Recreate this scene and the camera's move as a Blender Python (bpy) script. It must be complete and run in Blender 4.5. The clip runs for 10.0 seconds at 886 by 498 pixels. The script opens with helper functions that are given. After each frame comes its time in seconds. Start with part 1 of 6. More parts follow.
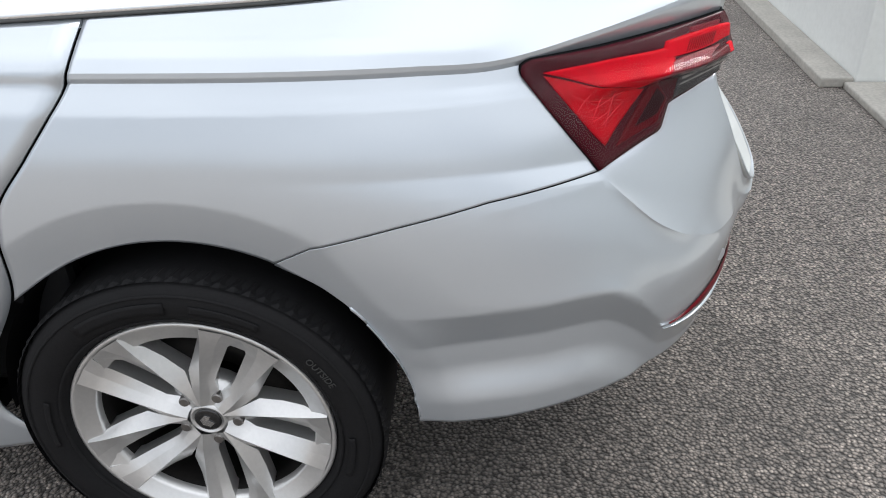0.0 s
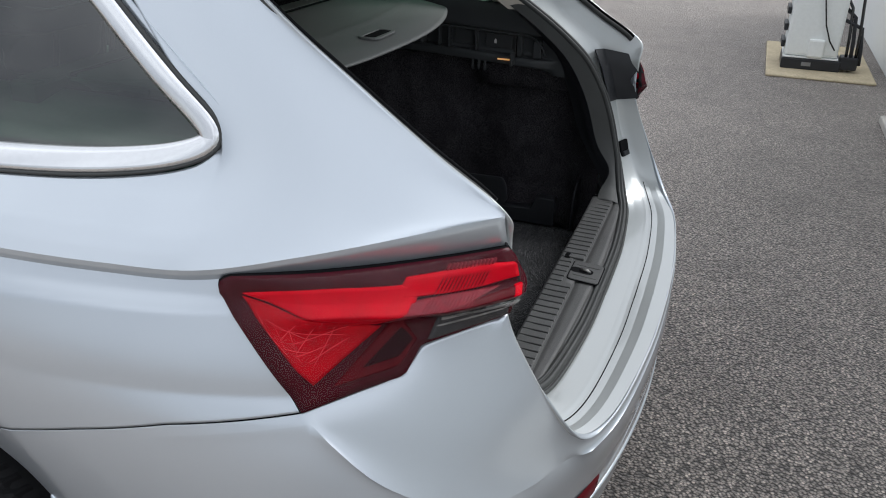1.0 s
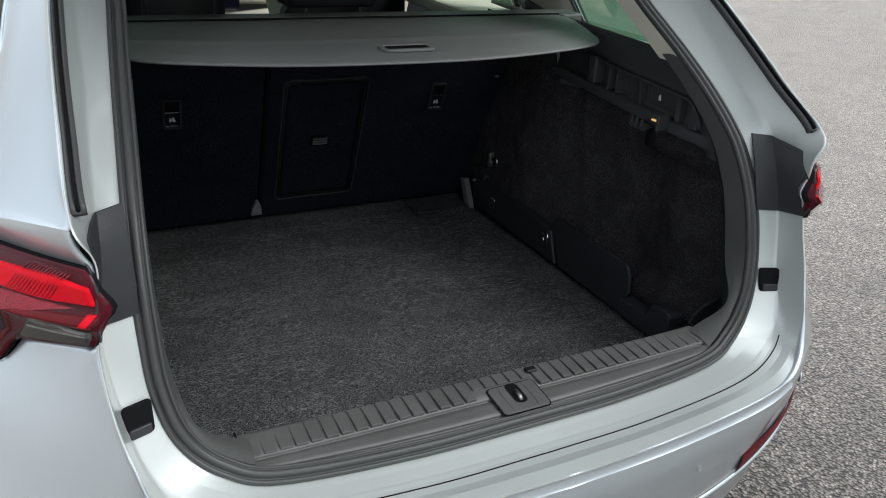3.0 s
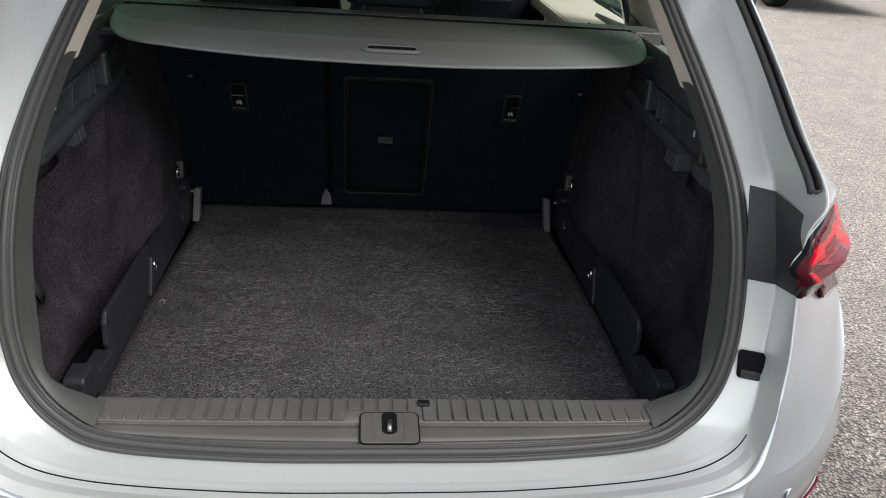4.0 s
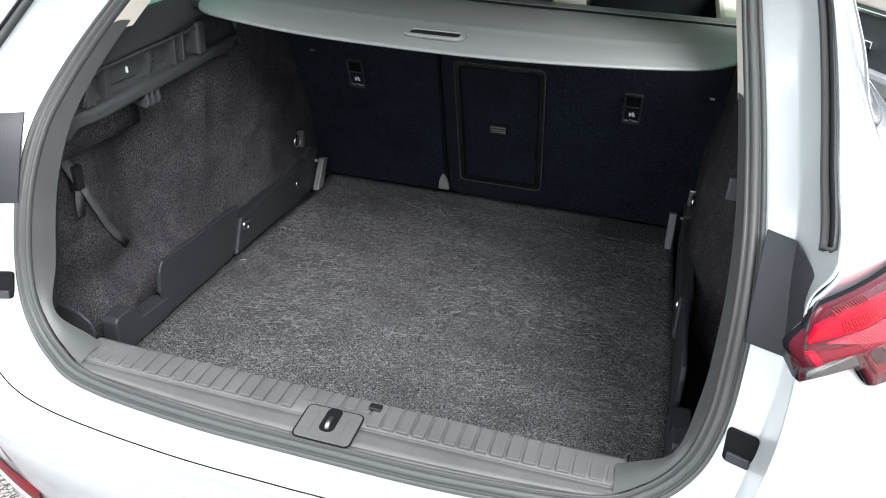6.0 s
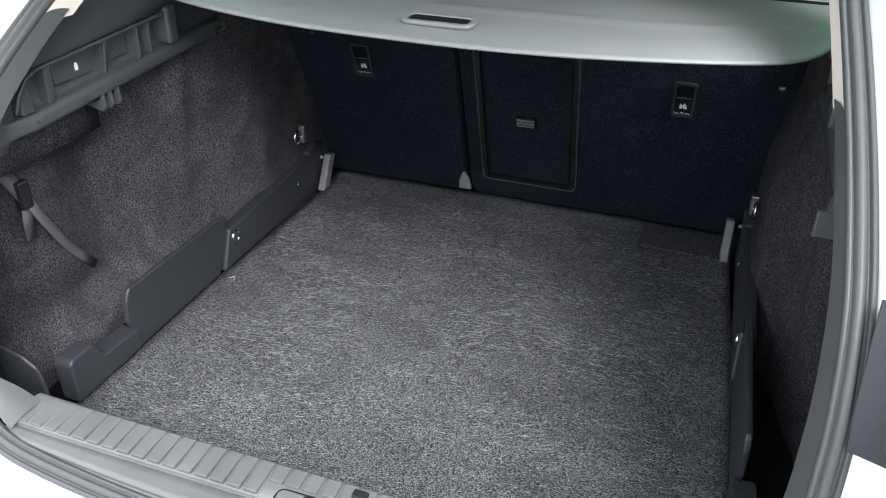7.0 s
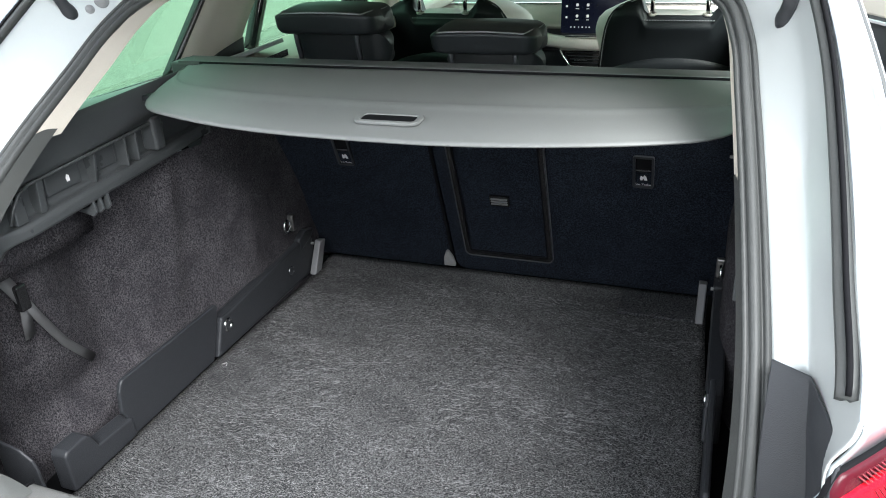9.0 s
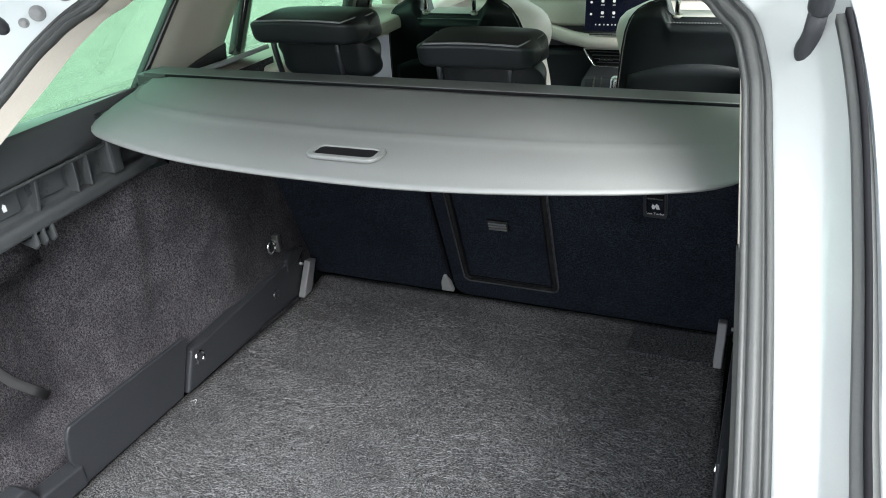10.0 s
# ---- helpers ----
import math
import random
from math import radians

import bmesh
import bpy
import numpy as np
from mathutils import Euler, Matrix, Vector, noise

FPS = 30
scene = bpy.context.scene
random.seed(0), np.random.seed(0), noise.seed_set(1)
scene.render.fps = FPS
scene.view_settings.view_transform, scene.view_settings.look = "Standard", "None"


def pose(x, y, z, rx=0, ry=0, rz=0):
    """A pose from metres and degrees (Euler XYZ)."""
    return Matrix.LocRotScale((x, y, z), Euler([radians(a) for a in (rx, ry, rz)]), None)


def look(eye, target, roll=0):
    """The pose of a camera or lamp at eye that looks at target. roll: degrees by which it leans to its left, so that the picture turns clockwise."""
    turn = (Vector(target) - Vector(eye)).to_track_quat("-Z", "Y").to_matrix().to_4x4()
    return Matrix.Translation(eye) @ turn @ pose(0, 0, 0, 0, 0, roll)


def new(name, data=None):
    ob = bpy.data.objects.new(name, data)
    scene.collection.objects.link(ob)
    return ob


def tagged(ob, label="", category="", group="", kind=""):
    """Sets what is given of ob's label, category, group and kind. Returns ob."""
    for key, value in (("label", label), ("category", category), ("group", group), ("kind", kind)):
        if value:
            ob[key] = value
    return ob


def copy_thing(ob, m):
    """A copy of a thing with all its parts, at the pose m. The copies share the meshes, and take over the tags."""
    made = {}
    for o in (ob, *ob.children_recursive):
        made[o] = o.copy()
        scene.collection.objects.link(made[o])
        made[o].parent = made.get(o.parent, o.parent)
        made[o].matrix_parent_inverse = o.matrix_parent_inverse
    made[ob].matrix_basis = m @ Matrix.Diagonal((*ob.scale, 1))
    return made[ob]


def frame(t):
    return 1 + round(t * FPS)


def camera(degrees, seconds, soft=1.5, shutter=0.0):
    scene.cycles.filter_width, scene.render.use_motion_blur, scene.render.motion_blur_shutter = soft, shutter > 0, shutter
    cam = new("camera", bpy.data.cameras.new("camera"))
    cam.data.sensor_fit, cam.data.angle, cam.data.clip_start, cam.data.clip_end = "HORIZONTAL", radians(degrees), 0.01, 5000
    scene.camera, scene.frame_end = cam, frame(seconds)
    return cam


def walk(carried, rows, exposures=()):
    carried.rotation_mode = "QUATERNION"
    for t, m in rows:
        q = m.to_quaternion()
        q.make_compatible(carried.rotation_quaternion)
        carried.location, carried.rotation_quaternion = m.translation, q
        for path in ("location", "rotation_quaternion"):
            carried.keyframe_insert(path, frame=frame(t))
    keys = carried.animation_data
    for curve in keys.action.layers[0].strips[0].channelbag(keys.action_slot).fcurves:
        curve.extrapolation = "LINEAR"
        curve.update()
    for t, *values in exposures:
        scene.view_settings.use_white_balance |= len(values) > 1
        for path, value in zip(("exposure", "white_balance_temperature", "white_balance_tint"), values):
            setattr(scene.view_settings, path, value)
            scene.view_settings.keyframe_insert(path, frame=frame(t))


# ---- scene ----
cam = camera(59.5, 10.0, soft=1.0)
PATH = [
    (0, (-1.898, 0.586, 1.357), (-0.214, 0.706, 0.286), -1.5),
    (0.3, (-1.788, 0.379, 1.446), (-0.064, 0.616, 0.461), -0.2),
    (0.5, (-1.736, 0.284, 1.453), (-0.003, 0.596, 0.505), 0.3),
    (1, (-1.51, -0.033, 1.457), (0.169, 0.595, 0.571), 1.1),
    (1.5, (-1.252, -0.228, 1.431), (0.298, 0.698, 0.57), 1.3),
    (2, (-1.063, -0.391, 1.426), (0.308, 0.79, 0.574), 1.8),
    (2.5, (-0.859, -0.584, 1.425), (0.27, 0.829, 0.573), 2.8),
    (2.7, (-0.77, -0.624, 1.427), (0.255, 0.865, 0.572), 3.3),
    (3.8, (-0.138, -0.738, 1.429), (0.181, 1.032, 0.554), 4.2),
    (4, (-0.041, -0.746, 1.435), (0.167, 1.04, 0.558), 4.4),
    (4.5, (0.128, -0.665, 1.431), (0.09, 1.129, 0.546), 4.4),
    (5, (0.217, -0.603, 1.441), (-0.013, 1.172, 0.548), 4.2),
    (5.5, (0.353, -0.629, 1.45), (-0.026, 1.106, 0.531), 3.5),
    (5.7, (0.393, -0.641, 1.454), (-0.025, 1.078, 0.522), 3.2),
    (6.8, (0.371, -0.38, 1.422), (-0.163, 1.255, 0.403), 1.5),
    (7, (0.362, -0.34, 1.417), (-0.184, 1.286, 0.389), 1.1),
    (7.5, (0.359, -0.343, 1.417), (-0.208, 1.279, 0.394), 0.2),
    (8, (0.437, -0.511, 1.463), (-0.155, 1.138, 0.499), -0.8),
    (8.5, (0.492, -0.531, 1.468), (-0.118, 1.142, 0.557), -1.8),
    (9, (0.479, -0.363, 1.464), (-0.158, 1.323, 0.599), -3.0),
    (9.5, (0.471, -0.181, 1.468), (-0.195, 1.504, 0.62), -3.9),
    (10, (0.513, -0.155, 1.472), (-0.216, 1.48, 0.58), -3.6),
]
EXPOSURES = [(0, 0.05, 6400, 10), (0.5, -0.2, 6200, 10), (1.0, -0.35, 6200, 10), (1.5, -0.35, 6150, 10), (2.0, -0.1, 6150, 7), (2.7, 0.1, 6150, 5), (3.8, 0.25, 6600, 11), (4.5, 0.8, 6450, 11),
             (5.5, 1.6, 6300, 10), (7.0, 1.97, 6100, 10), (7.5, 2.3, 6300, 10), (8.0, 2.35, 6450, 10), (8.5, 2.1, 6300, 11), (9.0, 1.95, 6200, 8), (10.0, 2.1, 6250, 8)]
walk(cam, [(t, look(e, g, r)) for t, e, g, r in PATH], EXPOSURES)

# ---- daylight: an overcast sky with a weak, wide sun behind thin cloud ----
SUN_EL, SUN_AZ = radians(43), radians(136)
world = bpy.data.worlds.new("overcast_sky")
scene.world = world
world.use_nodes = True
wn = world.node_tree.nodes
wl = world.node_tree.links
sky = wn.new("ShaderNodeTexSky")
sky.sky_type = "NISHITA"
sky.sun_disc = False
sky.sun_elevation, sky.sun_rotation = SUN_EL, SUN_AZ
sky.dust_density, sky.air_density = 4.0, 1.0
wbg = wn["Background"]
cloud_tex = wn.new("ShaderNodeTexNoise")
cloud_tex.inputs["Scale"].default_value, cloud_tex.inputs["Detail"].default_value = 2.2, 5
cloud_ramp = wn.new("ShaderNodeValToRGB")
cloud_ramp.color_ramp.elements[0].position, cloud_ramp.color_ramp.elements[0].color = 0.36, (4.4, 4.55, 4.85, 1)
cloud_ramp.color_ramp.elements[1].position, cloud_ramp.color_ramp.elements[1].color = 0.66, (9.8, 9.9, 10.0, 1)
cloud_mix = wn.new("ShaderNodeMixRGB")
cloud_mix.inputs[0].default_value = 0.85
wl.new(cloud_tex.outputs[0], cloud_ramp.inputs[0])
wl.new(sky.outputs[0], cloud_mix.inputs[1])
# an overcast sky is brighter overhead than at the horizon
sky_co = wn.new("ShaderNodeTexCoord")
sky_sep = wn.new("ShaderNodeSeparateXYZ")
sky_fall = wn.new("ShaderNodeMapRange")
sky_fall.inputs["From Min"].default_value, sky_fall.inputs["From Max"].default_value = 0.0, 1.0
sky_fall.inputs["To Min"].default_value, sky_fall.inputs["To Max"].default_value = 0.46, 1.28
sky_scale = wn.new("ShaderNodeVectorMath")
sky_scale.operation = "SCALE"
wl.new(sky_co.outputs["Generated"], sky_sep.inputs[0])
wl.new(sky_sep.outputs["Z"], sky_fall.inputs["Value"])
wl.new(cloud_ramp.outputs[0], sky_scale.inputs[0])
wl.new(sky_fall.outputs[0], sky_scale.inputs["Scale"])
wl.new(sky_scale.outputs[0], cloud_mix.inputs[2])
wl.new(cloud_mix.outputs[0], wbg.inputs["Color"])
wbg.inputs["Strength"].default_value = 0.195
sun = new("sun", bpy.data.lights.new("sun", "SUN"))
sun.data.energy, sun.data.angle, sun.data.color = 3.4, radians(36), (1.0, 0.985, 0.96)
sun.matrix_world = look((20 * math.sin(SUN_AZ) * math.cos(SUN_EL), 20 * math.cos(SUN_AZ) * math.cos(SUN_EL), 20 * math.sin(SUN_EL)), (0, 0, 0))


# ---- materials ----
def material(name, color, rough=0.5, metal=0.0, var=0.12, scale=6.0, fine=120.0, bump=0.0, bump_scale=None,
             coat=0.0, coat_rough=0.03, spec=0.5, trans=0.0, ior=1.45, sheen=0.0, emit=None, rough_var=0.08):
    """A procedural surface: base colour with drift and grain, roughness with wear, fine relief."""
    m = bpy.data.materials.new(name)
    m.use_nodes = True
    nt = m.node_tree
    n, l = nt.nodes, nt.links
    b = n["Principled BSDF"]
    co = n.new("ShaderNodeTexCoord")
    big, small = n.new("ShaderNodeTexNoise"), n.new("ShaderNodeTexNoise")
    big.inputs["Scale"].default_value, big.inputs["Detail"].default_value = scale, 4
    small.inputs["Scale"].default_value, small.inputs["Detail"].default_value = fine, 3
    l.new(co.outputs["Object"], big.inputs["Vector"])
    l.new(co.outputs["Object"], small.inputs["Vector"])
    add = n.new("ShaderNodeMath")
    add.operation = "ADD"
    l.new(big.outputs[0], add.inputs[0])
    l.new(small.outputs[0], add.inputs[1])
    ramp = n.new("ShaderNodeMapRange")
    ramp.inputs["From Min"].default_value, ramp.inputs["From Max"].default_value = 0.6, 1.4
    ramp.inputs["To Min"].default_value, ramp.inputs["To Max"].default_value = 1 - var, 1 + var
    l.new(add.outputs[0], ramp.inputs["Value"])
    mul = n.new("ShaderNodeVectorMath")
    mul.operation = "SCALE"
    mul.inputs[0].default_value = color
    l.new(ramp.outputs[0], mul.inputs["Scale"])
    l.new(mul.outputs[0], b.inputs["Base Color"])
    rr = n.new("ShaderNodeMapRange")
    rr.inputs["To Min"].default_value, rr.inputs["To Max"].default_value = max(0.02, rough - rough_var), min(1, rough + rough_var)
    l.new(big.outputs[0], rr.inputs["Value"])
    l.new(rr.outputs[0], b.inputs["Roughness"])
    b.inputs["Metallic"].default_value = metal
    b.inputs["Coat Weight"].default_value, b.inputs["Coat Roughness"].default_value = coat, coat_rough
    b.inputs["Specular IOR Level"].default_value = spec
    b.inputs["Transmission Weight"].default_value, b.inputs["IOR"].default_value = trans, ior
    b.inputs["Sheen Weight"].default_value = sheen
    if emit:
        b.inputs["Emission Color"].default_value, b.inputs["Emission Strength"].default_value = (*emit[:3], 1), emit[3]
    if bump:
        bt = n.new("ShaderNodeTexNoise")
        bt.inputs["Scale"].default_value, bt.inputs["Detail"].default_value = bump_scale or fine, 3
        l.new(co.outputs["Object"], bt.inputs["Vector"])
        bn = n.new("ShaderNodeBump")
        bn.inputs["Strength"].default_value, bn.inputs["Distance"].default_value = bump, 0.002
        l.new(bt.outputs[0], bn.inputs["Height"])
        l.new(bn.outputs[0], b.inputs["Normal"])
    return m


SILVER = material("silver_metallic_paint", (0.595, 0.643, 0.69), 0.30, 0.70, var=0.03, scale=1.5, fine=900, coat=1.0, coat_rough=0.02, rough_var=0.03)
# the body's silver again, slightly darker and less metallic for the channel
JAMB = material("retoned_jamb_silver", (0.55, 0.575, 0.57), 0.32, 0.38, var=0.05, scale=3, fine=900, coat=0.7, coat_rough=0.05)
TRIM = material("grey_trim_plastic", (0.052, 0.0555, 0.058), 0.30, var=0.1, scale=9, fine=700, bump=0.25, bump_scale=900, spec=0.4)
DARK_GAP = material("dark_gap", (0.006, 0.006, 0.007), 0.8, spec=0.1)
RUBBER = material("weatherstrip_rubber", (0.044, 0.046, 0.045), 0.5, var=0.1, fine=300, bump=0.15)
PLASTIC = material("textured_black_plastic", (0.024, 0.0255, 0.029), 0.42, spec=0.4, var=0.12, scale=9, fine=700, bump=0.25, bump_scale=900)
SILL_PLASTIC = material("ribbed_grey_plastic", (0.078, 0.078, 0.076), 0.45, var=0.28, scale=11, fine=700, bump=0.2, bump_scale=900)
LIP_PLASTIC = material("pillar_lip_plastic", (0.062, 0.064, 0.062), 0.45, var=0.15, scale=11, fine=700, bump=0.2, bump_scale=900)
GLOSS_BLACK = material("gloss_black_plastic", (0.012, 0.012, 0.013), 0.12, var=0.1, coat=0.5)
TYRE = material("tyre_rubber", (0.0105, 0.0105, 0.0115), 0.70, spec=0.22, var=0.2, scale=14, fine=200, bump=0.2)
ALLOY = material("painted_alloy", (0.70, 0.70, 0.695), 0.33, 0.75, var=0.06, scale=8, coat=0.5, coat_rough=0.1)
CHROME = material("satin_chrome", (0.78, 0.79, 0.80), 0.18, 1.0, var=0.04)
BARREL = material("dark_wheel_barrel", (0.030, 0.028, 0.027), 0.5, 0.5, var=0.2)
STEEL = material("brake_steel", (0.30, 0.29, 0.28), 0.4, 1.0, var=0.2, scale=20)
BEIGE = material("beige_pillar_trim", (0.57, 0.52, 0.455), 0.7, var=0.06, fine=500, bump=0.15)
LEDGE = material("smooth_trim_ledge", (0.24, 0.25, 0.25), 0.34, var=0.08)
COVER = material("cover_vinyl", (0.145, 0.15, 0.146), 0.5, var=0.08, scale=4, fine=500, bump=0.1, bump_scale=600)
ROLLER = material("roller_housing_plastic", (0.085, 0.088, 0.088), 0.42, var=0.08, fine=400, bump=0.05)
LEATHER = material("black_leather", (0.0125, 0.0150, 0.0165), 0.42, spec=0.4, var=0.15, fine=260, bump=0.12, bump_scale=330)
STITCH = material("grey_stitching", (0.24, 0.245, 0.25), 0.8)
WEB = material("black_webbing", (0.075, 0.075, 0.078), 0.75, fine=800, bump=0.4, bump_scale=1200)
WHITE_PAINT = material("white_render", (0.82, 0.84, 0.82), 0.75, var=0.05, scale=1.2, fine=40, bump=0.1)
CONCRETE = material("pale_concrete", (0.46, 0.44, 0.40), 0.9, var=0.22, scale=5, fine=60, bump=0.5, bump_scale=70)
SAND_SLAB = material("sandy_concrete", (0.52, 0.44, 0.30), 0.9, var=0.25, scale=6, fine=70, bump=0.4, bump_scale=80)
CREAM = material("cream_dash_trim", (0.68, 0.65, 0.58), 0.45, var=0.05)
WHITE_MARK = material("white_print", (0.75, 0.75, 0.75), 0.6)
GREY_PLASTIC = material("grey_plastic", (0.22, 0.22, 0.22), 0.55)
LEVER_GREY = material("mid_grey_plastic", (0.13, 0.13, 0.135), 0.5)
SCREEN = material("display_glass", (0.008, 0.009, 0.02), 0.08, emit=(0.02, 0.026, 0.06, 0.03))
ICON = material("lit_icons", (0.7, 0.7, 0.7), 0.5, emit=(0.8, 0.75, 0.7, 0.16))
LAMP_GLOW = material("boot_lamp", (0.9, 0.7, 0.4), 0.5, emit=(1.0, 0.42, 0.12, 0.6))


def carpet(name, color, light, scale, nap=(1, 1.5, 1), soft=0.0, low=0.7):
    """Needle-felt carpet: dark fibre with pale flecks that lie along a drift."""
    m = material(name, color, 0.95, var=0.45, scale=5, fine=420, bump=0.9, bump_scale=650, spec=0.06)
    n, l = m.node_tree.nodes, m.node_tree.links
    b = n["Principled BSDF"]
    base = b.inputs["Base Color"].links[0].from_socket
    co = n.new("ShaderNodeTexCoord")
    warp = n.new("ShaderNodeTexNoise")
    warp.inputs["Scale"].default_value = 9
    mapn = n.new("ShaderNodeMapping")
    mapn.inputs["Scale"].default_value = [scale * q for q in nap]
    mixv = n.new("ShaderNodeVectorMath")
    mixv.operation = "MULTIPLY_ADD"
    mixv.inputs[1].default_value = (0.03, 0.03, 0.03)
    fleck = n.new("ShaderNodeTexNoise")
    fleck.inputs["Scale"].default_value, fleck.inputs["Detail"].default_value, fleck.inputs["Roughness"].default_value = 1.0, 6, 0.85
    l.new(co.outputs["Object"], warp.inputs["Vector"])
    l.new(warp.outputs["Color"], mixv.inputs[0])
    l.new(co.outputs["Object"], mixv.inputs[2])
    l.new(mixv.outputs[0], mapn.inputs["Vector"])
    l.new(mapn.outputs[0], fleck.inputs["Vector"])
    ramp = n.new("ShaderNodeValToRGB")
    ramp.color_ramp.elements[0].position, ramp.color_ramp.elements[1].position = 0.455 - soft, 0.595 + soft
    l.new(fleck.outputs[0], ramp.inputs[0])
    brush_map = n.new("ShaderNodeMapping")
    brush_map.inputs["Scale"].default_value = (8, 17, 12)
    brush_map.inputs["Rotation"].default_value = (0, 0, 0.35)
    brush = n.new("ShaderNodeTexNoise")
    brush.inputs["Scale"].default_value, brush.inputs["Detail"].default_value, brush.inputs["Distortion"].default_value = 1.0, 4, 0.8
    l.new(mixv.outputs[0], brush_map.inputs["Vector"])
    l.new(brush_map.outputs[0], brush.inputs["Vector"])
    drift = n.new("ShaderNodeMapRange")
    drift.inputs["From Min"].default_value, drift.inputs["From Max"].default_value = 0.3, 0.7
    drift.inputs["To Min"].default_value, drift.inputs["To Max"].default_value = low, 1.05 + soft
    l.new(brush.outputs[0], drift.inputs["Value"])
    much = n.new("ShaderNodeMath")
    much.operation = "MULTIPLY"
    l.new(ramp.outputs[0], much.inputs[0])
    l.new(drift.outputs[0], much.inputs[1])
    mix = n.new("ShaderNodeMixRGB")
    l.new(much.outputs[0], mix.inputs[0])
    l.new(base, mix.inputs[1])
    mix.inputs[2].default_value = (*light, 1)
    l.new(mix.outputs[0], b.inputs["Base Color"])
    return m


CARPET = carpet("boot_floor_carpet", (0.0085, 0.009, 0.0105), (0.178, 0.177, 0.179), 310)
LINING = carpet("boot_side_lining", (0.016, 0.015, 0.018), (0.122, 0.115, 0.124), 300, (1, 1.3, 1), 0.01, 0.45)
SEATBACK = carpet("seat_back_felt", (0.0064, 0.0076, 0.0105), (0.034, 0.042, 0.059), 300)
FLAP = carpet("felt_flap", (0.009, 0.0095, 0.012), (0.135, 0.136, 0.142), 290)
FIBRE = material("loose_carpet_fibre", (0.29, 0.29, 0.295), 0.8, var=0.3)


def glass(name, color, rough=0.0, ior=1.6):
    """Thin tinted pane: transparent tint under a Fresnel gloss."""
    m = bpy.data.materials.new(name)
    m.use_nodes = True
    n, l = m.node_tree.nodes, m.node_tree.links
    n.remove(n["Principled BSDF"])
    t, g, mx = n.new("ShaderNodeBsdfTransparent"), n.new("ShaderNodeBsdfGlossy"), n.new("ShaderNodeMixShader")
    t.inputs["Color"].default_value = (*color, 1)
    g.inputs["Roughness"].default_value = rough
    lw = n.new("ShaderNodeLayerWeight")
    lw.inputs["Blend"].default_value = 0.5
    pw, ma = n.new("ShaderNodeMath"), n.new("ShaderNodeMath")
    pw.operation, ma.operation = "POWER", "MULTIPLY_ADD"
    pw.inputs[1].default_value = 5.0
    r0 = ((ior - 1) / (ior + 1)) ** 2
    ma.inputs[1].default_value, ma.inputs[2].default_value = 1 - r0, r0
    l.new(lw.outputs["Facing"], pw.inputs[0])
    l.new(pw.outputs[0], ma.inputs[0])
    l.new(ma.outputs[0], mx.inputs[0])
    l.new(t.outputs[0], mx.inputs[1])
    l.new(g.outputs[0], mx.inputs[2])
    l.new(mx.outputs[0], n["Material Output"].inputs["Surface"])
    return m


TINT_GLASS = glass("green_tinted_glass", (0.18, 0.355, 0.24), 0.0, 2.2)
SCREEN_GLASS = glass("windscreen_glass", (0.60, 0.76, 0.65), 0.0, 1.6)
LENS_CLEAR = glass("clear_lens", (0.97, 0.94, 0.94), 0.0, 1.32)
RED_BRIGHT = material("red_reflector_lens", (0.66, 0.0006, 0.014), 0.5, var=0.22, scale=40, fine=600, spec=0.05)
RED_FIELD = material("deep_red_reflector", (0.50, 0.0006, 0.010), 0.4, var=0.35, scale=60, fine=500, spec=0.1)
RED_PINK = material("pale_red_facet", (0.24, 0.022, 0.036), 0.3, var=0.3, scale=60, spec=0.2)
RED_DARK = material("dark_red_lens", (0.058, 0.0025, 0.008), 0.25, var=0.2, scale=20, spec=0.2)
RED_GLINT = material("red_glint_paint", (0.85, 0.055, 0.085), 0.3, var=0.2, spec=0.2)
RED_MID = material("ruby_lens", (0.10, 0.002, 0.007), 0.3, var=0.2, scale=20, spec=0.1)
MAROON = material("maroon_inner_lens", (0.022, 0.002, 0.005), 0.3, var=0.2, scale=30, spec=0.1)
CLEAR_GREY = material("reverse_lamp_lens", (0.03, 0.03, 0.031), 0.2, var=0.2, scale=30)
CLEAR_PALE = material("pale_reverse_strip", (0.27, 0.27, 0.26), 0.25, 0.4, var=0.3, scale=60)


SHADE_SPOT = (-0.25, 0.85, 0.0)


